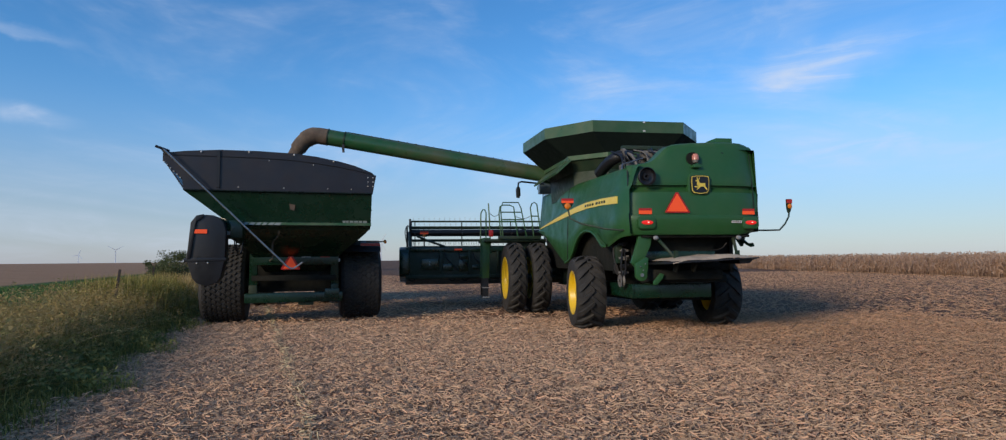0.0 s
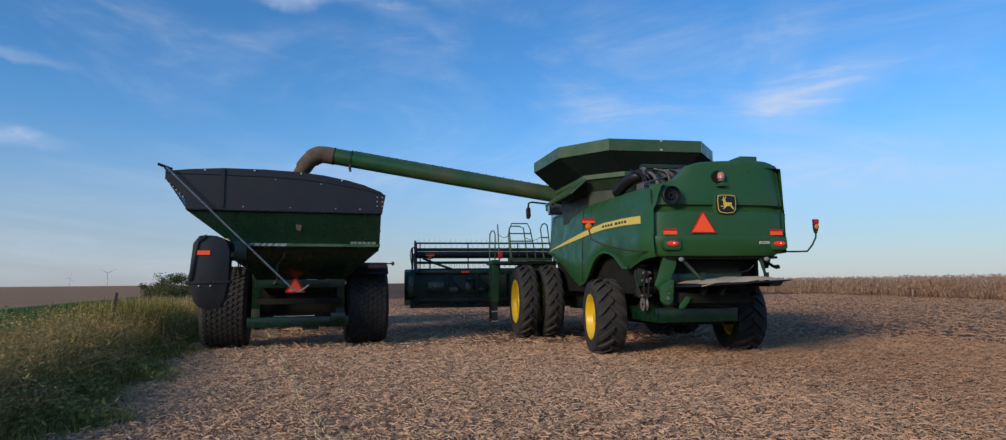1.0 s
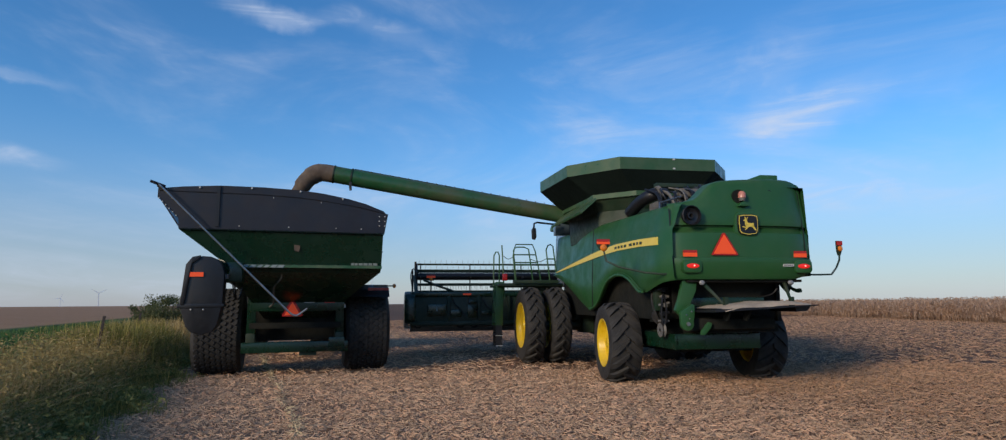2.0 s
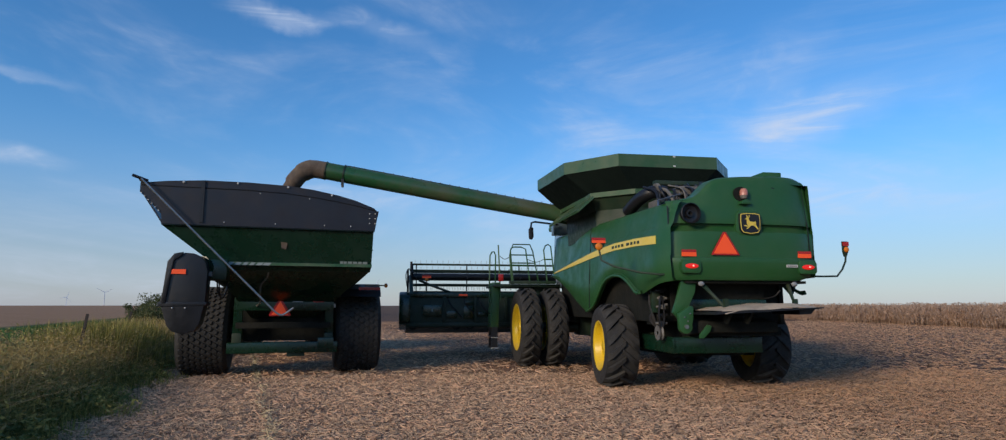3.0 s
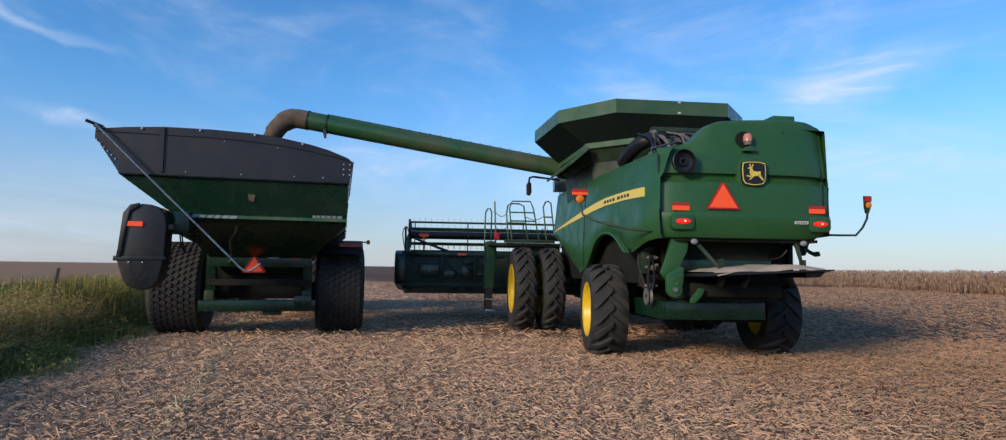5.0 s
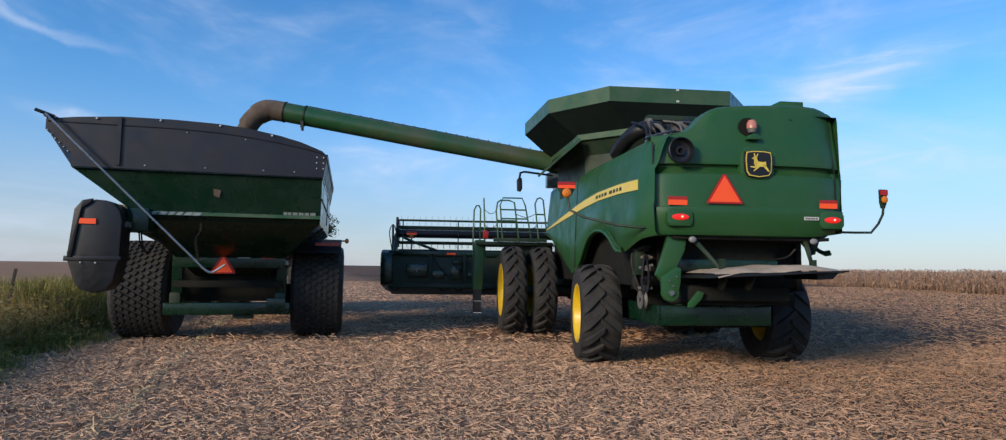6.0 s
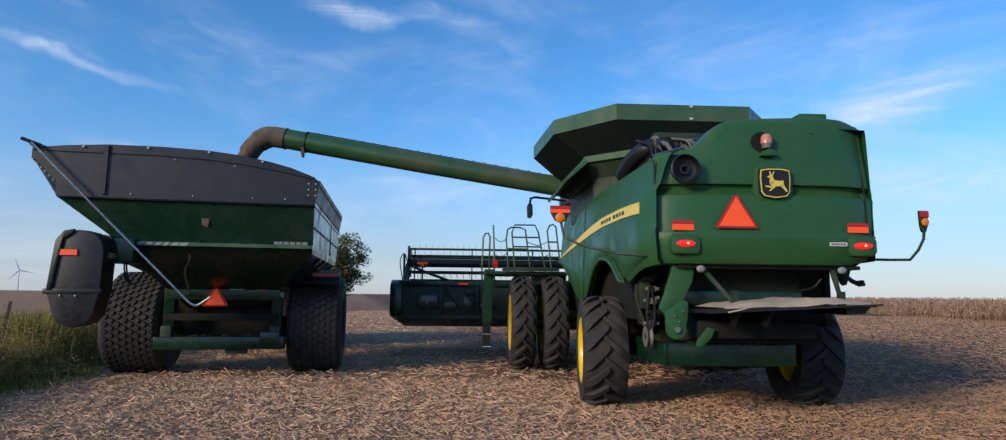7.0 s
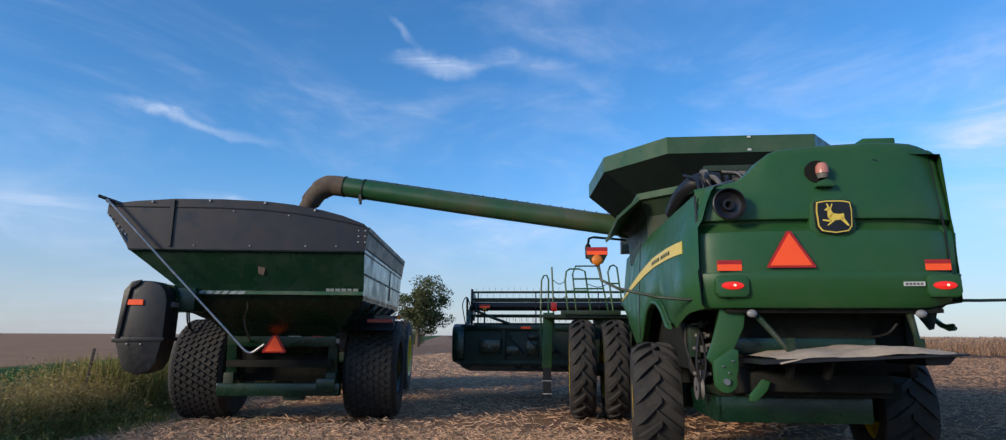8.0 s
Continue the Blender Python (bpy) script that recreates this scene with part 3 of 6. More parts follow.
# tail lamps in moulded pods, reflectors, lift of the lower lip
for sx in (-1, 1):
    x = 0.965 * sx
    bow = 0.10 * (abs(x + 0.05) / 1.17) ** 6 + 0.03
    pod = new("lamp_pod", Shape().prism([(x + 0.155 * a, 2.045 + 0.105 * b) for a, b in ((-1, -0.55), (-0.8, -1), (0.8, -1), (1, -0.55), (1, 0.6), (0.8, 1), (-0.8, 1), (-1, 0.6))], "y", bow - 0.105, bow + 0.06).mesh("lamp_pod", GREEN, 0.02))
    pod.parent = combine
    lens = Shape()
    lens.rings([[(x + rx * math.cos(2 * math.pi * k / 20), bow + y, 2.05 + rz * math.sin(2 * math.pi * k / 20)) for k in range(20)] for rx, rz, y in ((0.108, 0.040, -0.100), (0.100, 0.036, -0.118), (0.05, 0.016, -0.126))])
    part("tail_lamp", lens, RED_LIT, pod, "lit red tail lamp")
    part("bulb", Shape().ball((x + 0.015, bow - 0.124, 2.052), 0.016, 8, (1, 0.5, 0.8)), LAMP_CORE, pod)
    part("reflector", Shape().box((x - 0.115, bow - 0.035, 2.20), (x + 0.115, bow - 0.015, 2.262)), ORANGE, combine, "orange reflector strip")
    part("reflector", Shape().box((x - 0.115, bow - 0.033, 2.264), (x + 0.115, bow - 0.015, 2.302)), RED, combine, "red reflector strip")
    part("work_lamp", Shape().ball((x * 0.80, 0.06, 1.79), 0.050, 10, (1, 0.75, 0.8)), LENS, combine, "clear work lamp")
part("sticker", Shape().box((0.60, -0.032, 2.045), (0.79, 0.02, 2.085)), WHITE, combine, "small white sticker")
for k in range(5):
    part("sticker_bar", Shape().box((0.615 + k * 0.033, -0.036, 2.055), (0.638 + k * 0.033, -0.03, 2.075)), GREY, combine)

# slow-moving-vehicle triangle
smv = new("warning_triangle", Shape().prism([(-0.63, 2.222), (-0.175, 2.222), (-0.185, 2.25), (-0.385, 2.575), (-0.425, 2.575), (-0.62, 2.25)], "y", -0.034, -0.022).mesh("warning_triangle", RED))
smv.parent = combine
tagged(smv, "orange slow-vehicle triangle with red border")
part("triangle_face", Shape().prism([(-0.598, 2.242), (-0.212, 2.242), (-0.405, 2.555)], "y", -0.042, -0.030), ORANGE, smv)

# emblem: dark shield, yellow border, plain yellow slanted shapes
shield = [(0.03 + a, 2.715 + b) for a, b in ((-0.165, -0.10), (-0.175, 0.06), (-0.165, 0.15), (-0.08, 0.165), (0.08, 0.165), (0.165, 0.15), (0.175, 0.06), (0.165, -0.10), (0.13, -0.150), (0.0, -0.17), (-0.13, -0.150))]
part("emblem_boss", Shape().prism([(0.03 + a, 2.715 + b) for a, b in ((-0.22, -0.11), (-0.19, 0.15), (-0.14, 0.215), (0.14, 0.215), (0.19, 0.15), (0.22, -0.11), (0.15, -0.20), (-0.15, -0.20))], "y", 0.005, 0.10), GREEN, combine, bevel=0.015)
emblem = new("emblem", Shape().prism(shield, "y", -0.035, 0.02).mesh("emblem", BLACK))
emblem.parent = combine
tagged(emblem, "dark shield emblem with yellow border")
inner = [(0.03 + (a - 0.03) * 0.95, 2.715 + (b - 2.715) * 0.95) for a, b in shield]
part("border", Shape().prism(inner, "y", -0.039, -0.03), STRIPE, emblem)
part("field", Shape().prism([(0.03 + (a - 0.03) * 0.88, 2.715 + (b - 2.715) * 0.88) for a, b in shield], "y", -0.043, -0.03), BLACK, emblem)
beast = Shape()
for poly in ([(-0.065, -0.005), (-0.02, 0.03), (0.05, 0.022), (0.085, 0.03), (0.09, -0.03), (0.03, -0.035), (-0.04, -0.04)],
             [(-0.065, 0.0), (-0.06, 0.075), (-0.035, 0.078), (-0.01, 0.025), (-0.04, -0.02)],
             [(-0.095, 0.062), (-0.06, 0.088), (-0.035, 0.075), (-0.06, 0.055)],
             [(0.075, 0.0), (0.13, -0.09), (0.115, -0.095), (0.05, -0.03)],
             [(-0.04, -0.035), (-0.11, -0.03), (-0.112, -0.042), (-0.045, -0.055)],
             [(-0.02, -0.035), (-0.075, -0.085), (-0.065, -0.092), (0.0, -0.04)],
             [(-0.05, 0.07), (-0.07, 0.125), (-0.058, 0.128), (-0.035, 0.075)],
             [(-0.04, 0.07), (-0.02, 0.125), (-0.010, 0.12), (-0.03, 0.07)]):
    beast.prism([(0.03 + a, 2.715 + b) for a, b in poly], "y", -0.047, -0.035)
part("badge", beast, STRIPE, emblem)

# beacon in its hollow, key hole, exhaust
part("beacon_hollow", Shape().prism([(-0.11 + 0.115 * math.cos(t) * 1.0 + 0.06, 3.19 + 0.115 * math.sin(t)) for t in np.linspace(0, 2 * math.pi, 18, False)], "y", 0.06, 0.115), VOID, combine)
beacon = new("beacon", Shape().lathe([(-0.02, 0.045), (0.02, 0.055), (0.03, 0.055)], (0, 0, 0), 14).mesh("beacon", GREY))
beacon.parent, beacon.matrix_basis = combine, pose(-0.015, 0.03, 3.13, 0, -90, 0)
part("lens", Shape().lathe([(0.03, 0.062), (0.10, 0.060), (0.135, 0.040), (0.145, 0.003)], (0, 0, 0), 16), PINK, beacon, "faded red beacon lens")
part("beacon_bracket", Shape().prism([(-0.10, 3.02), (0.08, 3.02), (0.06, 3.075), (0.0, 3.10), (-0.07, 3.075)], "y", -0.02, 0.10), GREEN, combine, bevel=0.012)
part("hood_ring", Shape().lathe([(0, 0.040), (0.012, 0.040), (0.012, 0.022), (0, 0.02)], (0, 0, 0), 16), BLACK, combine, at=pose(0.53, 0.125, 3.28, 0, 0, -90))
ex = Shape().lathe([(0.0, 0.0), (0.05, 0.09), (0.05, 0.105), (0.19, 0.155), (0.23, 0.160), (0.235, 0.150), (0.17, 0.130), (0.15, 0.06), (0.20, 0.055), (0.20, 0.035), (0.12, 0.0)], (0, 0, 0), 28)
part("exhaust_outlet", ex, BLACK, combine, "round black exhaust outlet", at=pose(-0.955, 0.15, 2.845, 0, 0, -90))
part("vent_box", Shape().box((0.60, 0.45, 3.44), (0.93, 0.85, 3.65)), GREEN, combine, bevel=0.02)
part("vent_hinge", Shape().box((0.22, 0.35, 3.45), (0.42, 0.6, 3.52)).box((0.30, 0.40, 3.50), (0.36, 0.5, 3.545)), GREY, combine, bevel=0.01)
part("rear_deck", Shape().box((0.70, 0.55, 3.32), (1.16, 3.0, 3.38)), GREEN, combine, bevel=0.03)

# engine bay
part("air_duct", Shape().tube(smooth_curve([(-1.06, 2.25, 3.22), (-1.02, 1.85, 3.36), (-0.93, 1.60, 3.44), (-0.80, 1.52, 3.47), (-0.64, 1.52, 3.46)], 6), 0.118, 14), BLACK, combine, "fat black rubber air duct")
part("duct_clamp", Shape().tube([(-0.84, 1.48, 3.475), (-0.78, 1.48, 3.485)], 0.132, 14), GREY, combine)
eng = Shape().box((-0.52, 1.5, 2.98), (0.62, 2.6, 3.46)).box((-0.45, 1.35, 3.40), (0.5, 1.6, 3.56)).box((0.0, 1.2, 2.98), (0.55, 1.6, 3.30))
part("engine_block", eng, GREY, combine, "grimy grey engine with pipes", bevel=0.03)
part("cross_bar", Shape().box((-0.78, 1.60, 3.62), (0.62, 1.75, 3.70)), GREEN_DARK, combine, bevel=0.015)
rng = random.Random(4)
for k in range(16):
    x = -0.95 + k * 0.075
    part("pipe", Shape().tube(smooth_curve([(x, 1.15, 3.0), (x + rng.uniform(-0.05, 0.05), 1.05 + rng.uniform(0, 0.15), 3.22), (x + rng.uniform(-0.10, 0.10), 1.2, 3.40 + rng.uniform(0, 0.10)), (x + rng.uniform(-0.12, 0.12), 1.5, 3.48 + rng.uniform(0, 0.16))], 5), rng.choice((0.014, 0.02, 0.03)), 8), rng.choice((BLACK, GREY, BLACK)), combine)
part("filler_cap", Shape().lathe([(0, 0.03), (0.06, 0.03), (0.06, 0.05), (0.10, 0.045), (0.11, 0.0)], (0, 0, 0), 12), GREY, combine, at=pose(-0.78, 0.55, 3.02, 0, -90, 0))
part("bay_rail", Shape().tube([(-1.10, 0.8, 3.05), (-1.05, 0.9, 3.20), (-0.62, 0.95, 3.33)], 0.015, 8), STEEL, combine)

# grain tank: fixed lower hopper with a lip, and the raised flared extension
LOW = [(-0.62, 3.00), (0.66, 3.00), (1.22, 3.45), (1.30, 5.9), (0.9, 6.6), (-0.9, 6.6), (-1.40, 5.9), (-1.32, 3.65)]
TOP = [(-1.00, 2.87), (1.12, 2.87), (1.92, 3.87), (2.02, 5.78), (1.15, 6.75), (-1.15, 6.75), (-2.02, 5.78), (-1.86, 3.87)]


def loop(base, z, grow=1.0, slope=0.0):
    cx, cy = 0.0, 4.8
    return [(cx + (x - cx) * grow, cy + (y - cy) * grow, z) for x, y in base]


part("tank_body", Shape().rings([loop(LOW, 2.9, 0.90), loop(LOW, 3.45, 0.92), loop(LOW, 3.70, 1.0)], True, False), GREEN_DARK, combine, smooth=20)
part("tank_lip", Shape().rings([loop(LOW, 3.69, 1.0), loop(LOW, 3.70, 1.035), loop(LOW, 3.80, 1.04), loop(LOW, 3.81, 1.0)], True, False), GREEN_TANK, combine, smooth=20)
part("tank_roof_flap", Shape().prism([(-1.36, 3.66), (-1.70, 3.36), (-1.72, 3.40), (-1.38, 3.71)], "y", 3.4, 5.9), GREEN_TANK, combine)
for k in range(8):
    k2 = (k + 1) % 8
    a, b = TOP[k], TOP[k2]
    c, d = loop(LOW, 3.72, 0.98)[k], loop(LOW, 3.72, 0.98)[k2]
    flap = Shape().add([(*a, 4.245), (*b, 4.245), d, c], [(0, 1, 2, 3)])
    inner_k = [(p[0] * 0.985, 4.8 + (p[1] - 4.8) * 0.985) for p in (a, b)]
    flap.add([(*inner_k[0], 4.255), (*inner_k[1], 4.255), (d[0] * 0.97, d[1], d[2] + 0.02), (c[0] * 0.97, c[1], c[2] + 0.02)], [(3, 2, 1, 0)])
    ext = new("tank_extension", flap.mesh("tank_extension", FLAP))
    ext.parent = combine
    rim_k = [(p[0] * 0.988, 4.8 + (p[1] - 4.8) * 0.988) for p in (a, b)]
    part("rim", Shape().rings([[(*a, 4.24), (*rim_k[0], 4.24), (*rim_k[0], 4.49), (*a, 4.495)], [(*b, 4.24), (*rim_k[1], 4.24), (*rim_k[1], 4.49), (*b, 4.495)]]), GREEN_TANK, ext)
for w in (4.455, 4.26):
    part("clip", Shape().box((0.16, 2.855, w), (0.21, 2.868, w + 0.03)), WHITE, combine)

# unloading auger with dented tube, collar, bracket and rubber spout
aug = Shape().tube([(-0.75, 5.95, 3.62), (-1.35, 6.0, 3.70), (-4.2, 6.06, 4.15), (-7.08, 6.1, 4.625)], 0.205, 28)
auger = new("unloading_auger", aug.mesh("unloading_auger", AUGER))
auger.parent = combine
tagged(auger, "long faded green unloading auger tube")
ax = Vector((-5.73, 0.10, 0.925)).normalized()
for t, rr, wd in ((0.0, 0.225, 0.06), (5.35, 0.222, 0.03), (5.78, 0.222, 0.02)):
    p = Vector((-1.35, 6.0, 3.70)) + ax * t
    part("collar", Shape().tube([p, p + ax * wd], rr, 28), GREEN_DARK, auger)
p = Vector((-1.35, 6.0, 3.70)) + ax * 5.38
part("hanger", Shape().box((p.x - 0.03, p.y - 0.24, p.z - 0.30), (p.x + 0.03, p.y - 0.17, p.z - 0.16)).tube([(p.x, p.y - 0.21, p.z - 0.28), (p.x + 0.01, p.y - 0.21, p.z - 0.36)], 0.03, 8), BLACK, auger)
part("top_seam", Shape().tube([Vector((-1.6, 6.0, 3.70)) + ax * 0.1 + Vector((0, 0, 0.235)), Vector((-1.35, 6.0, 3.70)) + ax * 5.3 + Vector((0, 0, 0.215))], 0.012, 6), GREEN_DARK, auger)
for k in range(22):
    q = Vector((-1.35, 6.0, 3.70)) + ax * (0.3 + k * 0.23) + Vector((0, -0.03, 0.216))
    part("seam_bolt", Shape().ball(q, 0.014, 5), GREY, auger)
part("spout", Shape().tube(smooth_curve([(-7.05, 6.1, 4.62), (-7.40, 6.1, 4.65), (-7.64, 6.1, 4.52), (-7.83, 6.1, 4.26), (-7.98, 6.1, 3.93)], 6), [0.212] * 6 + [0.222] * 6 + [0.20] * 6 + [0.165] * 6 + [0.15], 22), SPOUT, auger, "dusty brown rubber spout")
part("auger_elbow", Shape().tube(smooth_curve([(-0.6, 5.9, 3.0), (-0.75, 5.93, 3.42), (-1.0, 5.97, 3.62), (-1.4, 6.0, 3.71)], 5), 0.225, 18), GREEN_DARK, combine)
part("pivot_hub", Shape().tube([(-1.24, 5.7, 3.50), (-1.22, 5.72, 3.80)], 0.16, 12).box((-1.34, 5.72, 3.52), (-1.0, 5.80, 3.86)), GREY, combine, bevel=0.01)

# axles, wheels
part("front_axle", Shape().tube([(-2.3, 6.43, 0.93), (2.3, 6.43, 0.93)], 0.13, 14).box((-0.9, 6.1, 0.75), (0.9, 6.7, 1.3)), GREEN_DARK, combine, bevel=0.02)
part("rear_axle", Shape().box((-1.15, 2.08, 0.70), (1.15, 2.38, 0.98)).box((-0.55, 1.0, 0.72), (0.55, 2.3, 1.02)), GREEN_DARK, combine, bevel=0.03)
lugF, rimF = lug_tyre(0.95, 0.50, 20, 0.06).mesh("tyre", RUBBER, 0, 30), {}
lugR = lug_tyre(0.75, 0.60, 17, 0.06).mesh("tyre", RUBBER, 0, 30)
for f in (-1, 1):
    rimF[f] = rim_shape(0.54, 0.50, f).mesh("rim", YELLOW, 0, 35)
rimR = {f: rim_shape(0.43, 0.58, f).mesh("rim", YELLOW, 0, 35) for f in (-1, 1)}
for sx in (-1, 1):
    for x, turn in ((2.20, 10), (1.56, 23)):
        wheel(combine, pose(sx * x, 6.43, 0.945, turn, 0, 0), lugF, rimF[sx])
STEER = -5
for sx, x in ((-1, 1.40), (1, 1.46)):
    wheel(combine, pose(sx * x, 2.28, 0.745, 4, 0, STEER), lugR, rimR[sx])
    part("knuckle", Shape().box((sx * 1.2 - 0.1, 2.15, 0.55), (sx * 1.2 + 0.1, 2.4, 1.0)), GREEN_DARK, combine, bevel=0.02)

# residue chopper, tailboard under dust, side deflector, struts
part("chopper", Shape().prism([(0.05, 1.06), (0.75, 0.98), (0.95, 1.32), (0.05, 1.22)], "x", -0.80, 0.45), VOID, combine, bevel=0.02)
board = new("tailboard", Shape().add([(-0.90, -0.56, 1.375), (0.72, -0.66, 1.44), (1.28, 0.55, 1.42), (-0.84, 0.6, 1.36), (-0.90, -0.56, 1.335), (0.72, -0.66, 1.425), (1.28, 0.55, 1.38), (-0.84, 0.6, 1.32)], [(0, 1, 2, 3), (7, 6, 5, 4), (0, 4, 5, 1), (1, 5, 6, 2), (2, 6, 7, 3), (3, 7, 4, 0)]).mesh("tailboard", BLACK))
board.parent = combine
tagged(board, "flat dark tailboard under chaff dust")
heap = Shape()
rows = []
for i, u in enumerate(np.linspace(-0.76, 0.70, 24)):
    row = []
    for j, v in enumerate(np.linspace(-0.60, 0.45, 10)):
        edge = min(1, 5 * i / 23, 0.25 + 4 * (1 - i / 23), 7 * min(j / 9 + 0.11, 1 - j / 9))
        row.append((u, v, 1.372 + 0.035 * (u + 1.26) - (0.05 if j == 0 else 0) + edge * (0.055 + 0.045 * noise.noise((u * 2.2, v * 2.0, 3)) + 0.012 * noise.noise((u * 9, v * 9, 1)))))
    rows.append(row)
part("chaff_layer", heap.rings(rows, False), BEIGE, board, "tan chaff and dust")
for k, x in enumerate((-0.62, -0.30)):
    part("board_bracket", Shape().prism([(-0.50, 1.36), (-0.30, 1.36), (-0.26, 1.22), (-0.36, 1.20)], "x", x, x + 0.03), VOID, board)
part("under_box", Shape().prism([(0.50, 1.41), (0.78, 1.42), (0.70, 1.34), (0.52, 1.33)], "y", -0.40, 0.3), BLACK, board)
for a, b in (((-0.72, 0.16, 1.80), (-0.52, -0.18, 1.42)), ((0.72, 0.16, 1.80), (0.60, -0.18, 1.46))):
    part("strut", Shape().tube([a, b], [0.034, 0.020], 8).tube([b, (b[0], b[1], b[2] - 0.02)], 0.03, 8).box((b[0] - 0.03, b[1] - 0.03, 1.38), (b[0] + 0.03, b[1] + 0.03, 1.56)), GREEN_DARK, combine)
# near-black sheets that stand in for the deep shade behind the tailboard
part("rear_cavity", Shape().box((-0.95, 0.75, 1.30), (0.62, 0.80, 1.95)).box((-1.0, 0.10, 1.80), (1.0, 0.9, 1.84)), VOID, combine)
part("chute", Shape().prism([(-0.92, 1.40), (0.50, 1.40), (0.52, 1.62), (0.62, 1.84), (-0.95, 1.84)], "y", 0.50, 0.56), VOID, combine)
part("side_deflector", Shape().prism([(-1.04, 1.88), (-0.80, 1.85), (-0.83, 1.66), (-0.94, 1.44), (-1.08, 1.24), (-1.19, 1.36), (-1.12, 1.55), (-1.07, 1.72)], "y", 0.16, 0.24), GREEN, combine, bevel=0.01)
part("chute_floor", Shape().prism([(-0.92, 1.40), (0.50, 1.40), (0.50, 1.56), (-0.92, 1.56)], "y", 0.40, 0.48), GREEN_CART, combine, bevel=0.02)
def round_bracket():
    """A rounded hanger plate that carries the spreader's pivot."""
    rim = [(-1.06 + 0.105 * math.cos(t), 1.15 + 0.105 * math.sin(t)) for t in np.linspace(math.pi * 0.95, math.pi * 2.1, 12)]
    return Shape().prism([(-0.93, 1.44), (-0.98, 1.46), (-1.17, 1.34)] + rim + [(-0.94, 1.26)], "y", 0.02, 0.10)


part("spreader_bracket", round_bracket(), GREEN, combine, "rounded green hanger plate", bevel=0.015)
part("pivot_bolt", Shape().tube([(-1.06, 0.03, 1.15), (-1.06, -0.01, 1.15)], 0.032, 8), STEEL, combine)
for u, w in ((-1.03, 1.23), (-1.08, 1.29), (-0.99, 1.34)):
    part("bracket_bolt", Shape().ball((u, 0.015, w), 0.013, 6), STEEL, combine)
part("side_deflector", Shape().prism([(-0.86, 1.04), (-0.74, 1.18), (-0.67, 1.16), (-0.70, 1.08), (-0.80, 0.98), (-0.87, 0.98)], "y", -0.02, 0.02), GREEN, combine, bevel=0.01)
part("rear_frame", Shape().box((-1.02, 0.55, 0.72), (0.48, 0.62, 0.97)).box((-1.04, 0.55, 0.72), (-0.98, 2.2, 0.97)), GREEN_CART, combine, bevel=0.01)
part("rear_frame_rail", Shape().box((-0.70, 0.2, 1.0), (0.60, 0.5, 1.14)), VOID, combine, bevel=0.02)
for k in range(5):
    part("hose", Shape().tube(smooth_curve([(-1.20, 1.0 + k * 0.06, 1.75), (-1.24 + 0.03 * k, 0.95, 1.50), (-1.18, 0.9 + 0.05 * k, 1.25), (-1.05, 1.0, 1.05)], 5), 0.016, 7), rng.choice((BLACK, RUBBER)), combine)
part("valve_block", Shape().box((-1.22, 0.85, 1.35), (-1.10, 1.0, 1.70)), GREEN_DARK, combine, bevel=0.01)
for k, (v, w) in enumerate(((0.82, 1.18), (0.80, 1.30), (0.78, 1.44), (0.80, 1.58), (0.82, 1.70))):
    part("hydraulic_fitting", Shape().tube([(-1.20 + 0.03 * (k % 2), v, w), (-1.02, v - 0.04, w + 0.02 * (k % 3))], 0.022, 7).box((-1.13, v - 0.05, w - 0.035), (-1.06, v + 0.04, w + 0.035)), (GREY, BLACK, GREY, GREY, BLACK)[k], combine, bevel=0.006)
part("drive_belt", Shape().tube(smooth_curve([(-1.14, 0.74, 1.02), (-1.18, 0.72, 1.3), (-1.13, 0.73, 1.62), (-1.08, 0.74, 1.3), (-1.14, 0.74, 1.02)], 5), 0.016, 6), BLACK, combine)
part("pulley", Shape().lathe([(-0.03, 0.03), (-0.03, 0.12), (0.0, 0.10), (0.03, 0.12), (0.03, 0.03)], (-1.15, 0.80, 1.03), 20), GREY, combine)
part("drain_pipe", Shape().tube(smooth_curve([(0.40, 0.6, 1.55), (0.55, 0.3, 1.60), (0.62, 0.2, 1.70)], 5), 0.012, 6), BLACK, combine)

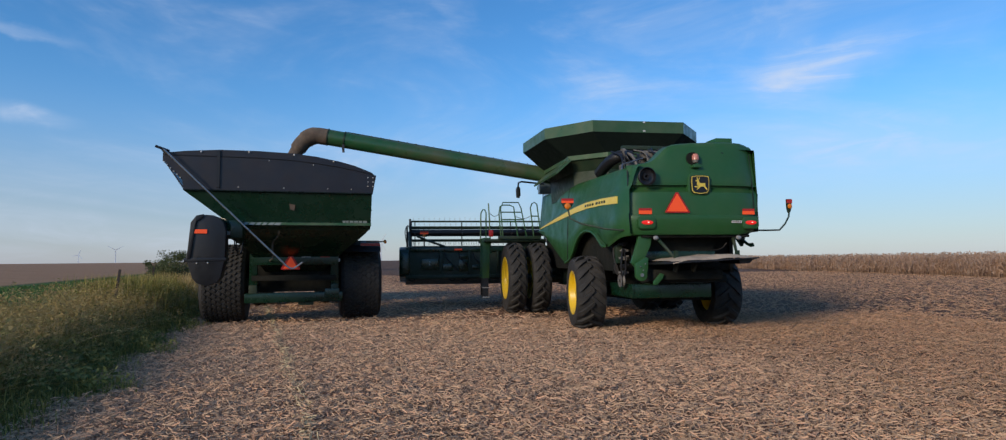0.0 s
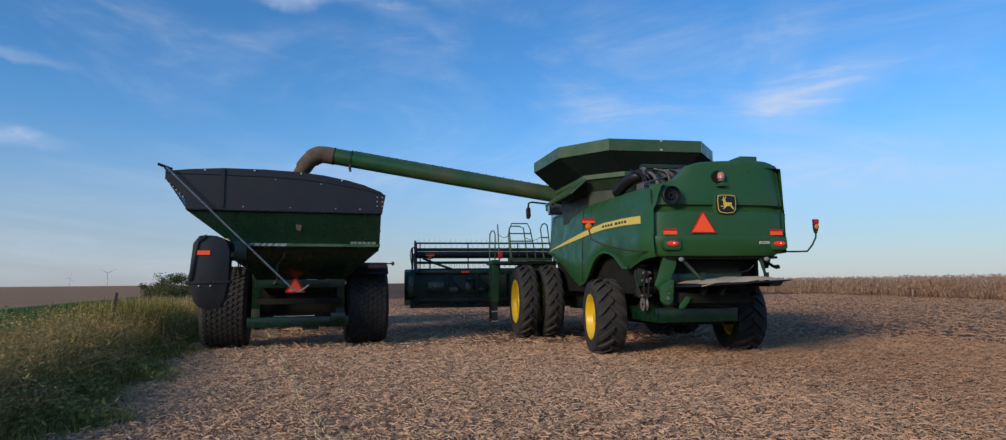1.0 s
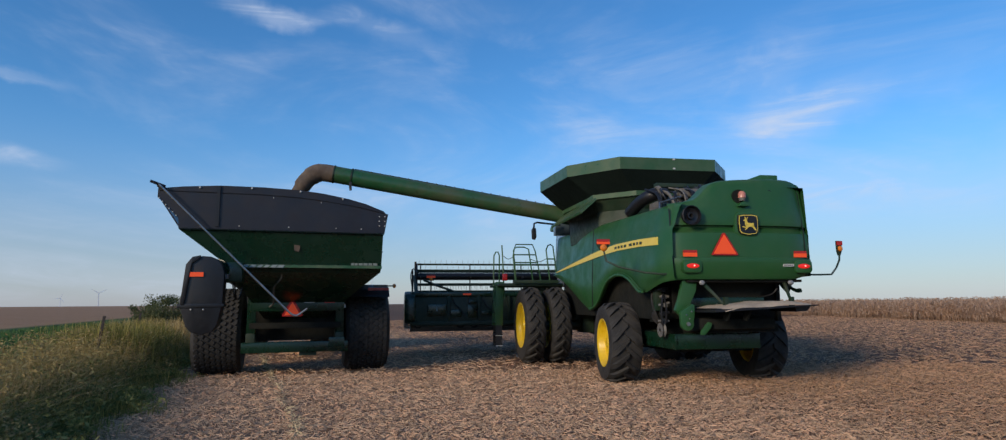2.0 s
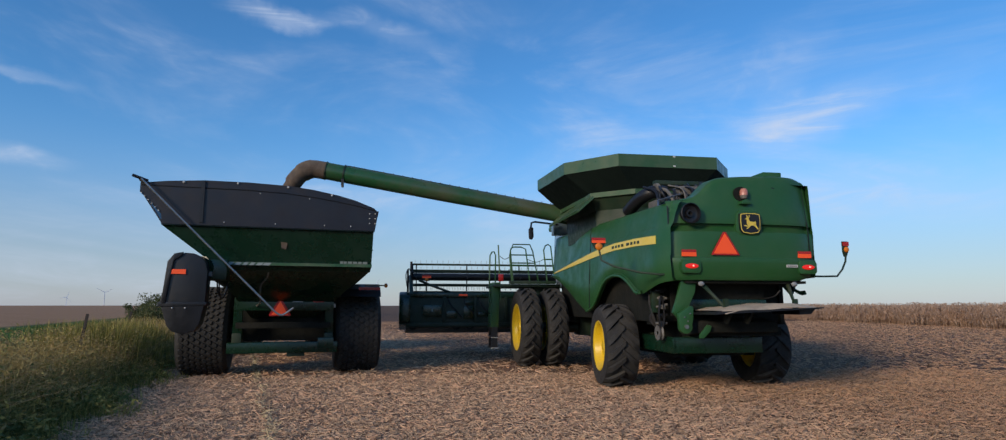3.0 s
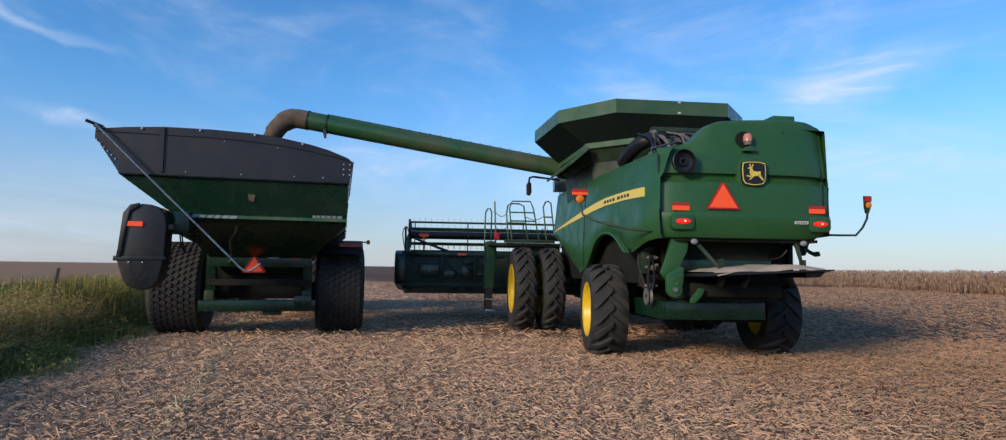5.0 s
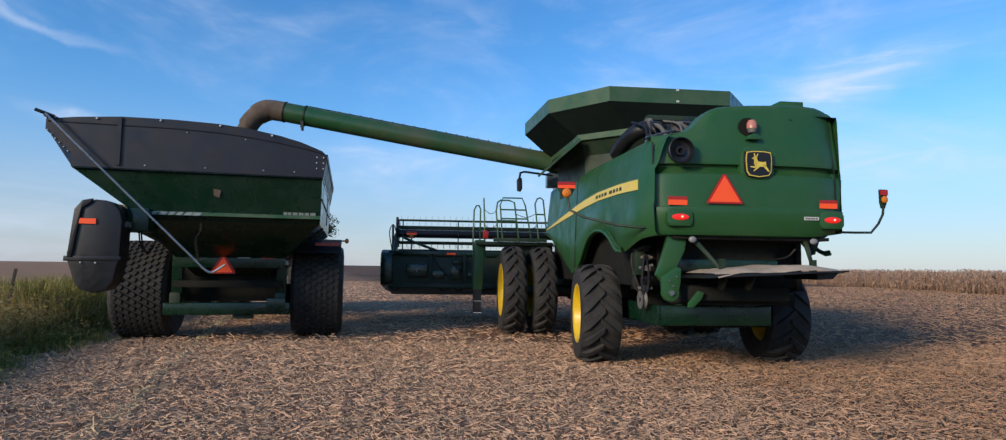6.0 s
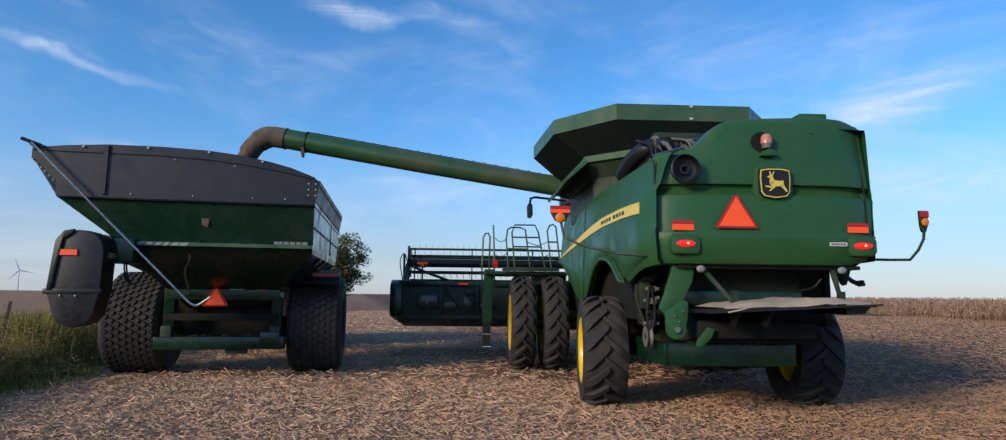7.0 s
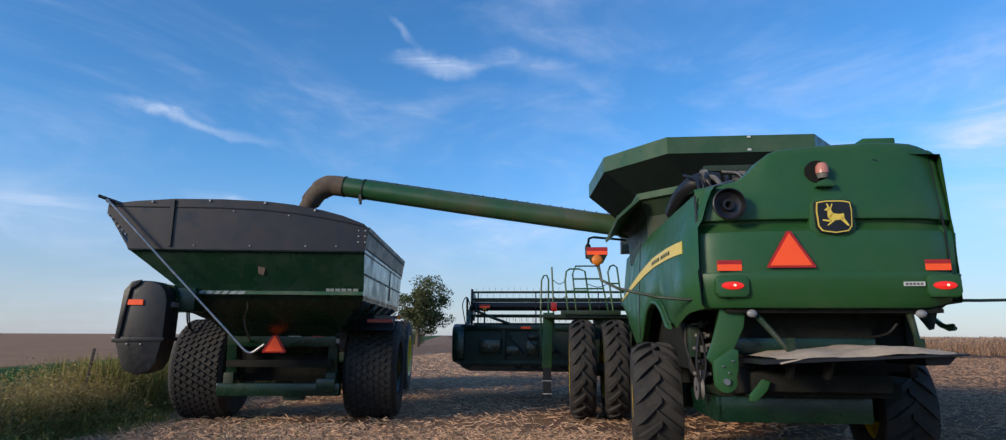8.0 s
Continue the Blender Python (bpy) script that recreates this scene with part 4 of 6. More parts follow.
# extremity lamps on bent arms
for sx, arm in ((-1, [(-2.20, 0.57, 2.33), (-2.17, 0.55, 2.16), (-2.0, 0.45, 2.06), (-1.62, 0.30, 1.96), (-1.36, 0.2, 1.93), (-1.15, 0.15, 1.95)]), (1, [(2.14, 0.62, 2.30), (2.12, 0.61, 2.20), (1.98, 0.52, 2.06), (1.80, 0.42, 1.94), (1.50, 0.34, 1.93), (1.05, 0.3, 1.93)])):
    part("marker_arm", Shape().tube(arm, 0.016, 8), GREEN_DARK, combine)
    cx, cy = (-2.21, 0.55) if sx < 0 else (2.14, 0.60)
    plate = new("marker_plate", Shape().prism([(cx - 0.115, 2.52), (cx + 0.115, 2.52), (cx + 0.115, 2.44), (cx + 0.06, 2.34), (cx - 0.06, 2.34), (cx - 0.115, 2.44)] if sx < 0 else [(cx - 0.055, 2.54), (cx + 0.06, 2.54), (cx + 0.05, 2.36), (cx + 0.02, 2.28), (cx - 0.03, 2.28), (cx - 0.05, 2.36)], "y", cy + 0.01, cy + 0.04).mesh("marker_plate", GREEN_DARK, 0.01))
    plate.parent = combine
    if sx < 0:
        part("reflector", Shape().box((cx - 0.11, cy - 0.005, 2.435), (cx + 0.11, cy + 0.012, 2.475)), ORANGE, plate)
        part("reflector", Shape().box((cx - 0.11, cy - 0.005, 2.477), (cx + 0.11, cy + 0.012, 2.515)), RED, plate)
        part("amber_lamp", Shape().ball((cx, cy - 0.01, 2.375), 0.06, 10, (1, 0.6, 1)), AMBER, plate, "round amber lamp")
    else:
        part("reflector", Shape().box((cx - 0.05, cy - 0.005, 2.46), (cx + 0.055, cy + 0.012, 2.53)), RED, plate)
        part("amber_lamp", Shape().ball((cx, cy - 0.01, 2.40), 0.045, 10, (1, 0.6, 1.1)), AMBER, plate, "round amber lamp")

# cab, platform, ladder, rails, mirror
part("cab", Shape().prism([(7.25, 2.0), (8.6, 1.95), (8.95, 2.6), (8.75, 3.62), (7.25, 3.62)], "x", -0.86, 0.86), GLASS, combine, "tinted glass cab", bevel=0.04)
part("cab_roof", Shape().prism([(7.1, 3.62), (9.0, 3.62), (9.05, 3.72), (8.8, 3.84), (7.2, 3.84)], "x", -0.98, 0.98), GREEN, combine, bevel=0.04)
part("tank_window", Shape().box((-1.30, 7.10, 3.32), (-0.9, 7.35, 3.66)), GLASS, combine, bevel=0.01)
part("platform", Shape().box((-2.95, 6.62, 1.93), (-1.25, 8.2, 2.0)).box((-2.6, 6.5, 2.0), (-1.4, 6.56, 2.08)), GREEN_DARK, combine, bevel=0.01)
part("platform_mount", Shape().box((-1.9, 6.9, 1.5), (-1.2, 7.6, 1.95)), GREEN_DARK, combine)
lad = new("ladder", Shape().prism([(-3.0, 0.92), (-2.80, 0.92), (-2.76, 2.05), (-2.97, 2.05)], "y", 6.96, 7.0).mesh("ladder", GREEN, 0.01))
lad.parent = combine
tagged(lad, "green access ladder with black lower steps")
part("stringer", Shape().prism([(-3.0, 0.92), (-2.80, 0.92), (-2.76, 2.05), (-2.97, 2.05)], "y", 7.42, 7.46), GREEN, lad, bevel=0.01)
for k in range(4):
    part("rung", Shape().box((-2.99, 7.0, 0.98 + 0.27 * k), (-2.79, 7.42, 1.01 + 0.27 * k)), GREEN_DARK, lad)
for v in (6.96, 7.43):
    part("step_strap", Shape().box((-2.98, v, 0.40), (-2.82, v + 0.03, 0.93)), BLACK, lad)
for w in (0.40, 0.66):
    part("lower_step", Shape().box((-2.99, 6.97, w), (-2.80, 7.45, w + 0.04)), BLACK, lad)
    part("step_edge", Shape().box((-2.99, 6.955, w), (-2.80, 6.968, w + 0.012)), WHITE, lad)
for pts in ([(-2.98, 7.0, 1.05), (-3.02, 7.05, 2.0), (-3.0, 7.1, 2.74), (-2.95, 7.11, 2.84), (-2.89, 7.12, 2.85), (-2.85, 7.12, 2.76), (-2.86, 7.1, 2.0)], [(-2.74, 7.0, 1.6), (-2.76, 7.08, 2.5), (-2.78, 7.12, 3.03)],
            [(-2.44, 7.0, 2.0), (-2.50, 7.0, 2.72), (-2.47, 7.0, 2.92), (-2.40, 7.0, 2.97), (-2.20, 7.0, 2.97), (-2.08, 7.0, 2.92), (-1.96, 7.0, 2.0)],
            [(-2.24, 7.9, 2.0), (-2.32, 7.9, 2.95), (-2.25, 7.9, 3.13), (-1.78, 7.9, 3.13), (-1.70, 7.9, 2.95), (-1.52, 7.9, 2.0)],
            [(-1.50, 7.0, 2.0), (-1.60, 7.0, 2.90), (-1.55, 7.0, 3.02), (-1.48, 7.0, 3.05), (-1.41, 7.0, 3.0), (-1.33, 7.0, 2.3)], [(-1.57, 7.0, 2.66), (-1.37, 7.0, 2.66)], [(-2.30, 7.9, 2.84), (-1.69, 7.9, 2.84)],
            [(-2.28, 7.9, 2.62), (-1.62, 7.9, 2.62)], [(-2.48, 7.0, 2.5), (-2.03, 7.0, 2.5)]):
    part("handrail", Shape().tube(pts, 0.018, 8), GREEN, combine)
for a, b in (((-2.76, 7.1, 2.75), (-2.48, 7.0, 2.72)), ((-2.76, 7.1, 2.4), (-2.48, 7.0, 2.4)), ((-2.03, 7.0, 2.65), (-1.56, 7.0, 2.68)), ((-2.03, 7.0, 2.35), (-1.56, 7.0, 2.38))):
    m3 = tuple((p + q) / 2 - (0.08 if i == 2 else 0) for i, (p, q) in enumerate(zip(a, b)))
    part("chain", Shape().tube(smooth_curve([a, m3, b], 6), 0.008, 5), BLACK, combine)
part("step_lamp", Shape().box((-2.80, 6.9, 2.08), (-2.68, 6.98, 2.26)), RED, combine, bevel=0.01)
mir = new("mirror", Shape().prism([(-2.08, 3.14), (-2.0, 3.12), (-1.96, 3.20), (-1.97, 3.42), (-2.04, 3.46), (-2.09, 3.38)], "y", 6.52, 6.60).mesh("mirror", BLACK, 0.02))
mir.parent = combine
tagged(mir, "black wing mirror on a bent arm")
part("mirror_arm", Shape().tube([(-2.02, 6.6, 3.44), (-2.0, 6.62, 3.56), (-1.90, 6.7, 3.60), (-1.2, 7.0, 3.58)], 0.025, 8), BLACK, mir)
part("feeder_house", Shape().prism([(7.0, 1.3), (7.0, 2.0), (9.3, 1.55), (9.35, 0.75)], "x", -0.75, 0.75), GREEN_DARK, combine, bevel=0.02)

# ---- grain header: a thing of its own on the feeder house ----
header = thing("grain_header", COMBINE, "wide dark green cutting header with a tined reel", "combine header")
HX = 5.3
part("back_panel", Shape().prism([(9.40, 0.95), (9.62, 0.92), (9.70, 1.76), (9.44, 1.78)], "x", -HX + 0.3, HX - 0.3), GREEN_DARK, header, bevel=0.01)
part("top_beam", Shape().box((-HX + 0.2, 9.38, 1.70), (HX - 0.2, 9.62, 1.84)), GREEN_CART, header, bevel=0.02)
part("lower_beam", Shape().box((-HX + 0.2, 9.36, 0.86), (HX - 0.2, 9.66, 0.98)), GREEN_DARK, header, bevel=0.02)
part("cutting_table", Shape().prism([(9.60, 0.80), (11.1, 0.62), (11.15, 0.66), (9.60, 0.92)], "x", -HX + 0.2, HX - 0.2), GREY, header)
for sx in (-1, 1):
    part("end_shield", Shape().prism([(9.30, 1.02), (9.40, 0.93), (11.3, 0.70), (11.5, 0.85), (11.1, 1.5), (10.6, 1.80), (9.55, 1.86), (9.34, 1.78), (9.28, 1.6)], "x", min(sx * HX, sx * (HX - 0.32)), max(sx * HX, sx * (HX - 0.32))), GREEN_CART, header, "rounded dark green end shield", bevel=0.06)
    part("reel_arm", Shape().tube([(sx * 4.95, 9.5, 1.75), (sx * 4.97, 10.3, 2.28), (sx * 4.98, 10.9, 2.36)], 0.06, 8), GREEN_DARK, header)
    part("reel_end", Shape().tube([(sx * 4.95, 10.45, 2.35), (sx * 4.90, 10.45, 2.35)], 0.40, 6).tube([(sx * 4.96, 10.4, 1.8), (sx * 4.96, 10.4, 2.80)], 0.035, 8).tube([(sx * 5.05, 10.2, 1.8), (sx * 5.06, 10.2, 2.55)], 0.03, 8), BLACK, header)
part("reel_tube", Shape().tube([(-4.95, 10.45, 2.34), (4.95, 10.45, 2.34)], 0.115, 12), BLACK, header)
for k in range(6):
    a = 2 * math.pi * k / 6 + 0.52 + 1.05
    cy, cz = 10.45 + 0.50 * math.cos(a), 2.30 + 0.42 * math.sin(a)
    bat = new("reel_bat", Shape().tube([(-4.92, cy, cz), (4.92, cy, cz)], 0.03, 6).mesh("reel_bat", GREEN_DARK))
    bat.parent = header
    tines = Shape()
    for q in range(58):
        x = -4.85 + q * 0.17
        lean = 0.13 if math.sin(a) > 0.5 else -0.15
        tines.tube([(x, cy, cz), (x + 0.01, cy, cz + lean)], 0.006, 4)
    tagged(part("tine_row", tines, STEEL if math.sin(a) > 0.5 else BLACK, bat), kind="stuff")
for x in (-4.8, -3.25, -1.6, 0.0, 1.6, 3.25, 4.8):
    part("reel_spider", Shape().box((x - 0.015, 10.42, 1.85), (x + 0.015, 10.48, 2.75)).box((x - 0.015, 10.0, 2.28), (x + 0.015, 10.9, 2.34)), BLACK, header)
part("reel_strut", Shape().tube([(-4.75, 9.5, 2.20), (-4.4, 9.48, 2.05), (-3.75, 9.45, 1.82)], 0.035, 8), GREEN_DARK, header)
lp = new("header_lamp", Shape().prism([(-4.66, 2.36), (-4.38, 2.36), (-4.38, 2.27), (-4.44, 2.18), (-4.60, 2.18), (-4.66, 2.27)], "y", 9.60, 9.64).mesh("header_lamp", GREEN_DARK, 0.01))
lp.parent = header
part("reflector", Shape().box((-4.65, 9.585, 2.27), (-4.39, 9.602, 2.31)), ORANGE, lp, "orange reflector strip")
part("reflector", Shape().box((-4.65, 9.585, 2.312), (-4.39, 9.602, 2.355)), RED, lp, "red reflector strip")
part("amber_lamp", Shape().ball((-4.52, 9.585, 2.225), 0.05, 10, (1, 0.6, 1)), AMBER, lp, "round amber lamp")
part("lamp_post", Shape().box((-4.54, 9.58, 1.80), (-4.50, 9.62, 2.20)), GREEN_DARK, lp)
part("reflector", Shape().box((-3.58, 9.362, 1.745), (-3.34, 9.378, 1.795)), ORANGE, header, "orange reflector strip")
for x0, x1, z0, z1 in ((-3.95, -3.62, 1.10, 1.32), (-3.45, -3.15, 1.08, 1.45), (-3.02, -2.72, 1.15, 1.28), (-3.42, -3.16, 1.50, 1.60)):
    part("back_cover", Shape().box((x0, 9.34, z0), (x1, 9.43, z1)), GREEN_CART, header, bevel=0.02)
for x in (-3.8, -3.35, -2.9):
    part("back_hose", Shape().tube(smooth_curve([(x - 0.1, 9.36, 1.66), (x, 9.33, 1.45), (x + 0.15, 9.34, 1.30), (x + 0.3, 9.35, 1.12)], 5), 0.016, 6), BLACK, header)
part("control_box", Shape().box((-4.62, 9.28, 1.16), (-4.08, 9.42, 1.48)), GREEN_CART, header, bevel=0.02)
part("box_decal", Shape().box((-4.38, 9.270, 1.28), (-4.34, 9.282, 1.34)).box((-4.38, 9.270, 1.36), (-4.33, 9.282, 1.40)), BARS, header)
for x in (-4.0, -3.1, -2.2, -1.2, 1.2, 2.2, 3.1, 4.0):
    part("back_rib", Shape().box((x - 0.04, 9.33, 0.98), (x + 0.04, 9.42, 1.72)), GREEN_DARK, header, bevel=0.01)
for x in (-4.95, -3.7, -3.3, -2.6):
    part("skid", Shape().tube([(x - 0.05, 9.4, 0.86), (x, 9.4, 0.80), (x + 0.10, 9.4, 0.80), (x + 0.14, 9.4, 0.86)], 0.02, 6), BLACK, header)
part("drive_hose", Shape().tube(smooth_curve([(-5.05, 9.9, 1.85), (-5.12, 9.8, 2.35), (-5.02, 9.9, 2.55), (-4.93, 10.0, 2.2), (-4.95, 9.8, 1.85)], 6), 0.014, 6), BLACK, header)


# ---- grain cart; x right, y ahead, z up from the ground under its axle ----
CART = pose(-3.852, 15.732, 0, 0, 0, 11.854)
cart = thing("grain_cart", CART, "dark green grain cart with black raised side boards and block-tread tyres", "grain cart")


def ring4(w, ul, ur, vr, vf):
    return [(ul, vr, w), (ur, vr, w), (ur, vf, w), (ul, vf, w)]


upper = Shape().rings([ring4(3.02, -2.06, 1.77, -1.92, 3.2), ring4(2.97, -2.05, 1.77, -1.92, 3.2), ring4(2.95, -2.03, 1.755, -1.86, 3.17), ring4(2.32, -1.24, 1.745, -1.72, 2.95), ring4(2.30, -1.22, 1.745, -1.80, 2.95), ring4(2.25, -1.20, 1.745, -1.80, 2.95), ring4(2.23, -1.18, 1.74, -1.70, 2.9), ring4(2.16, -1.10, 1.73, -1.66, 2.85)], True, False)
part("hopper", upper, GREEN_CART, cart, "sloping dark green hopper walls", smooth=15)
lower = Shape().rings([ring4(2.16, -1.09, 1.72, -1.65, 2.83), ring4(1.80, -0.95, 1.34, -1.30, 2.4), ring4(1.20, -0.55, 0.75, -0.55, 1.9)], True, False)
part("hopper_bottom", lower, GREEN_CART, cart, smooth=15)
part("ledge", Shape().prism([(-1.83, 2.245), (-1.78, 2.245), (-1.76, 2.29), (-1.80, 2.305)], "x", -1.16, 1.74), GREEN_TANK, cart, "dusty ledge rail")
for k, (a, b) in enumerate(((-0.98, -0.84), (-0.80, -0.70), (-0.66, -0.58), (-0.54, -0.46), (-0.42, -0.32), (-0.30, -0.18))):
    part("decal_bar", Shape().add([(a, -1.835, 2.245), (b, -1.835, 2.245), (b + 0.04, -1.815, 2.30), (a + 0.04, -1.815, 2.30)], [(0, 1, 2, 3)]), BARS, cart)
for k, (a, b) in enumerate(((1.13, 1.19), (1.20, 1.26), (1.28, 1.36), (1.38, 1.46), (1.48, 1.55), (1.57, 1.66))):
    part("decal_bar", Shape().add([(a, -1.742, 2.30 + 0.0), (b, -1.742, 2.30), (b, -1.755, 2.36), (a, -1.755, 2.36)], [(0, 1, 2, 3)]), BARS, cart)
part("reflector", Shape().prism([(0.02, 2.60), (0.11, 2.57), (0.13, 2.70), (0.01, 2.72)], "y", -1.815, -1.80), SPOUT, cart, "faded brown reflector patch")

# raised black boards: rear and front arch over, the left flares out, the right stands steep
back_poly = [(-2.43, 3.57), (-2.06, 3.17), (-2.05, 2.985), (1.77, 2.985), (1.83, 3.37), (1.74, 3.46), (1.38, 3.60), (1.04, 3.69), (0.55, 3.78), (0.09, 3.83), (-0.6, 3.855), (-1.37, 3.85), (-2.0, 3.80), (-2.43, 3.74)]
rear_board = new("rear_board", Shape().prism(back_poly, "y", -1.955, -1.925).mesh("rear_board", TARP))
rear_board.parent = cart
tagged(rear_board, "black arched rear board")
part("front_board", Shape().prism(back_poly, "y", 3.17, 3.2), TARP, cart)
part("left_board", Shape().add([(-2.05, -1.94, 3.0), (-2.05, 3.2, 3.0), (-2.43, 3.2, 3.60), (-2.43, -1.94, 3.60), (-2.43, 3.2, 3.76), (-2.43, -1.94, 3.76), (-2.02, -1.94, 3.0), (-2.02, 3.2, 3.0), (-2.40, 3.2, 3.60), (-2.40, -1.94, 3.60), (-2.40, 3.2, 3.76), (-2.40, -1.94, 3.76)], [(0, 1, 2, 3), (3, 2, 4, 5), (6, 9, 8, 7), (9, 11, 10, 8), (5, 4, 10, 11), (0, 3, 9, 6), (3, 5, 11, 9), (1, 7, 8, 2), (2, 8, 10, 4)]), TARP, cart)
right_board = new("right_board", Shape().add([(1.775, -1.95, 3.05), (1.775, 3.2, 3.05), (1.84, 3.2, 3.42), (1.84, -1.95, 3.40), (1.75, -1.95, 3.05), (1.75, 3.2, 3.05), (1.81, 3.2, 3.42), (1.81, -1.95, 3.40)], [(0, 1, 2, 3), (7, 6, 5, 4), (3, 2, 6, 7), (0, 3, 7, 4), (1, 5, 6, 2)]).mesh("right_board", TARP))
right_board.parent = cart
part("board_strip", Shape().box((1.80, -1.9, 3.30), (1.83, 3.18, 3.34)), SPOUT, right_board)
part("board_rib", Shape().prism([(-1.42, 3.03), (-1.36, 3.03), (-1.36, 3.83), (-1.42, 3.83)], "y", -1.985, -1.95), BLACK, rear_board)
seam_u = [-2.40, -1.4, -0.6, 0.1, 0.6, 1.04, 1.40, 1.80]
seam_w = [3.70, 3.70, 3.70, 3.67, 3.62, 3.555, 3.49, 3.40]
part("board_fold", Shape().tube([(a, -1.957, b) for a, b in zip(seam_u, seam_w)], 0.010, 6), BLACK, rear_board)
for u in (-1.72, -0.80, 0.10, 0.92, -0.4, 0.5):
    w = float(np.interp(u, [-2.0, -1.37, -0.6, 0.09, 0.55, 1.04, 1.38], [3.80, 3.85, 3.855, 3.83, 3.78, 3.69, 3.60]))
    top = u in (-1.72, -0.80, 0.10, 0.92)
    part("bolt", Shape().ball((u, -1.968, w - (0.03 if top else 0.20)), 0.020 if top else 0.011, 6), WHITE, rear_board)
for u in (-1.0, -0.1, 0.8, 1.3):
    part("bolt", Shape().ball((u, -1.963, 3.055 + 0.005 * u), 0.012, 6), WHITE, rear_board)
for u in (1.66, 1.77):
    for w in (3.14, 3.24, 3.34):
        part("bolt", Shape().ball((u, -1.963, w), 0.013, 6), WHITE, rear_board)
for k in range(6):
    part("bolt", Shape().ball((-2.40 + 0.06 * k, -1.966, 3.55 - 0.065 * k), 0.013, 6), WHITE, rear_board)
part("tarp_roll", Shape().tube([(-2.40, -2.02, 3.79), (-2.40, 3.2, 3.80)], 0.045, 10).tube([(-2.55, -2.04, 3.86), (-2.30, -2.0, 3.77)], 0.028, 8), BLACK, cart, "rolled tarp tube")
part("crank_rod", Shape().tube(smooth_curve([(-2.40, -2.06, 3.80), (-1.6, -2.07, 2.97), (-0.9, -2.08, 2.25), (-0.2, -2.09, 1.53), (-0.02, -2.10, 1.345), (0.07, -2.10, 1.29), (0.14, -2.10, 1.30), (0.30, -2.10, 1.42)], 5), 0.020, 8), STEEL, cart, "bare steel tarp crank")

# right wall: lower taper ribs, dark latch, maker's strip
part("wall_seam", Shape().box((1.742, 1.0, 2.30), (1.765, 1.03, 3.0)).box((1.745, -1.7, 2.60), (1.768, 3.1, 2.625)), GREEN_DARK, cart)
for v in (-0.9, 0.1, 1.1, 2.1):
    part("taper_rib", Shape().add([(1.72, v, 2.16), (1.33, v * 0.85, 1.80), (1.37, v * 0.85, 1.76), (1.76, v, 2.12), (1.72, v + 0.05, 2.16), (1.33, v * 0.85 + 0.05, 1.80), (1.37, v * 0.85 + 0.05, 1.76), (1.76, v + 0.05, 2.12)], [(0, 1, 2, 3), (7, 6, 5, 4), (3, 2, 6, 7), (0, 3, 7, 4), (1, 5, 6, 2), (0, 4, 5, 1)]), GREEN_CART, cart)

# running gear and frame
part("rear_beam", Shape().box((-0.95, -1.08, 0.50), (1.20, -0.86, 0.72)), GREEN_CART, cart, "dark green cross beam", bevel=0.02)
part("beam_plate", Shape().box((0.80, -1.12, 0.58), (1.12, -1.05, 0.80)), GREEN_CART, cart, bevel=0.01)
part("drain_box", Shape().box((0.20, -1.0, 0.42), (0.55, -0.8, 0.52)), GREEN_DARK, cart, bevel=0.01)
part("axle", Shape().tube([(-1.9, 0.12, 0.90), (2.0, 0.12, 0.90)], 0.14, 14), GREEN_DARK, cart)
for u in (-0.78, 1.02):
    part("leg", Shape().add([(u - 0.10, -0.86, 0.6), (u + 0.10, -0.86, 0.6), (u + 0.10, -0.66, 0.6), (u - 0.10, -0.66, 0.6), (u - 0.07, -1.0, 2.0), (u + 0.07, -1.0, 2.0), (u + 0.07, -0.82, 2.0), (u - 0.07, -0.82, 2.0)], [(3, 2, 1, 0), (4, 5, 6, 7), (0, 1, 5, 4), (1, 2, 6, 5), (2, 3, 7, 6), (3, 0, 4, 7)]), GREEN_CART, cart, bevel=0.015)
    part("frame_rail", Shape().box((u - 0.09, -1.0, 0.66), (u + 0.09, 4.6, 0.90)), GREEN_DARK, cart, bevel=0.02)
part("cross_plate", Shape().box((-0.80, -1.12, 1.36), (1.10, -1.06, 1.62)), GREEN_CART, cart, bevel=0.01)
part("inner_plate", Shape().box((-0.75, -0.5, 0.72), (1.0, -0.44, 1.40)), VOID, cart)
part("mid_beam", Shape().box((-0.80, -1.10, 1.0), (1.05, -0.98, 1.12)), VOID, cart, bevel=0.01)
part("tongue", Shape().prism([(3.5, 0.55), (6.0, 0.45), (6.0, 0.65), (3.5, 0.95)], "x", -0.15, 0.35), GREEN_CART, cart, bevel=0.02)
part("gate_pipe", Shape().tube(smooth_curve([(-0.17, -2.10, 2.12), (-0.20, -1.98, 2.0), (-0.32, -1.75, 1.85), (-0.33, -1.62, 1.68), (-0.34, -1.40, 1.52), (-0.42, -1.13, 1.45)], 5), 0.017, 7), GREY, cart)
part("sticker", Shape().box((0.27, -1.135, 1.535), (0.48, -1.12, 1.59)), WHITE, cart, "small white sticker")
part("sticker", Shape().box((0.68, -1.135, 1.53), (0.90, -1.12, 1.57)), RED, cart, "small red sticker")
tri = new("warning_triangle", Shape().prism([(-0.165, 1.25), (0.235, 1.25), (0.245, 1.28), (0.055, 1.60), (0.015, 1.60), (-0.175, 1.28)], "y", -1.15, -1.13).mesh("warning_triangle", RED))
tri.parent = cart
tagged(tri, "orange slow-vehicle triangle")
part("triangle_face", Shape().prism([(-0.125, 1.275), (0.195, 1.275), (0.035, 1.555)], "y", -1.158, -1.145), ORANGE, tri)
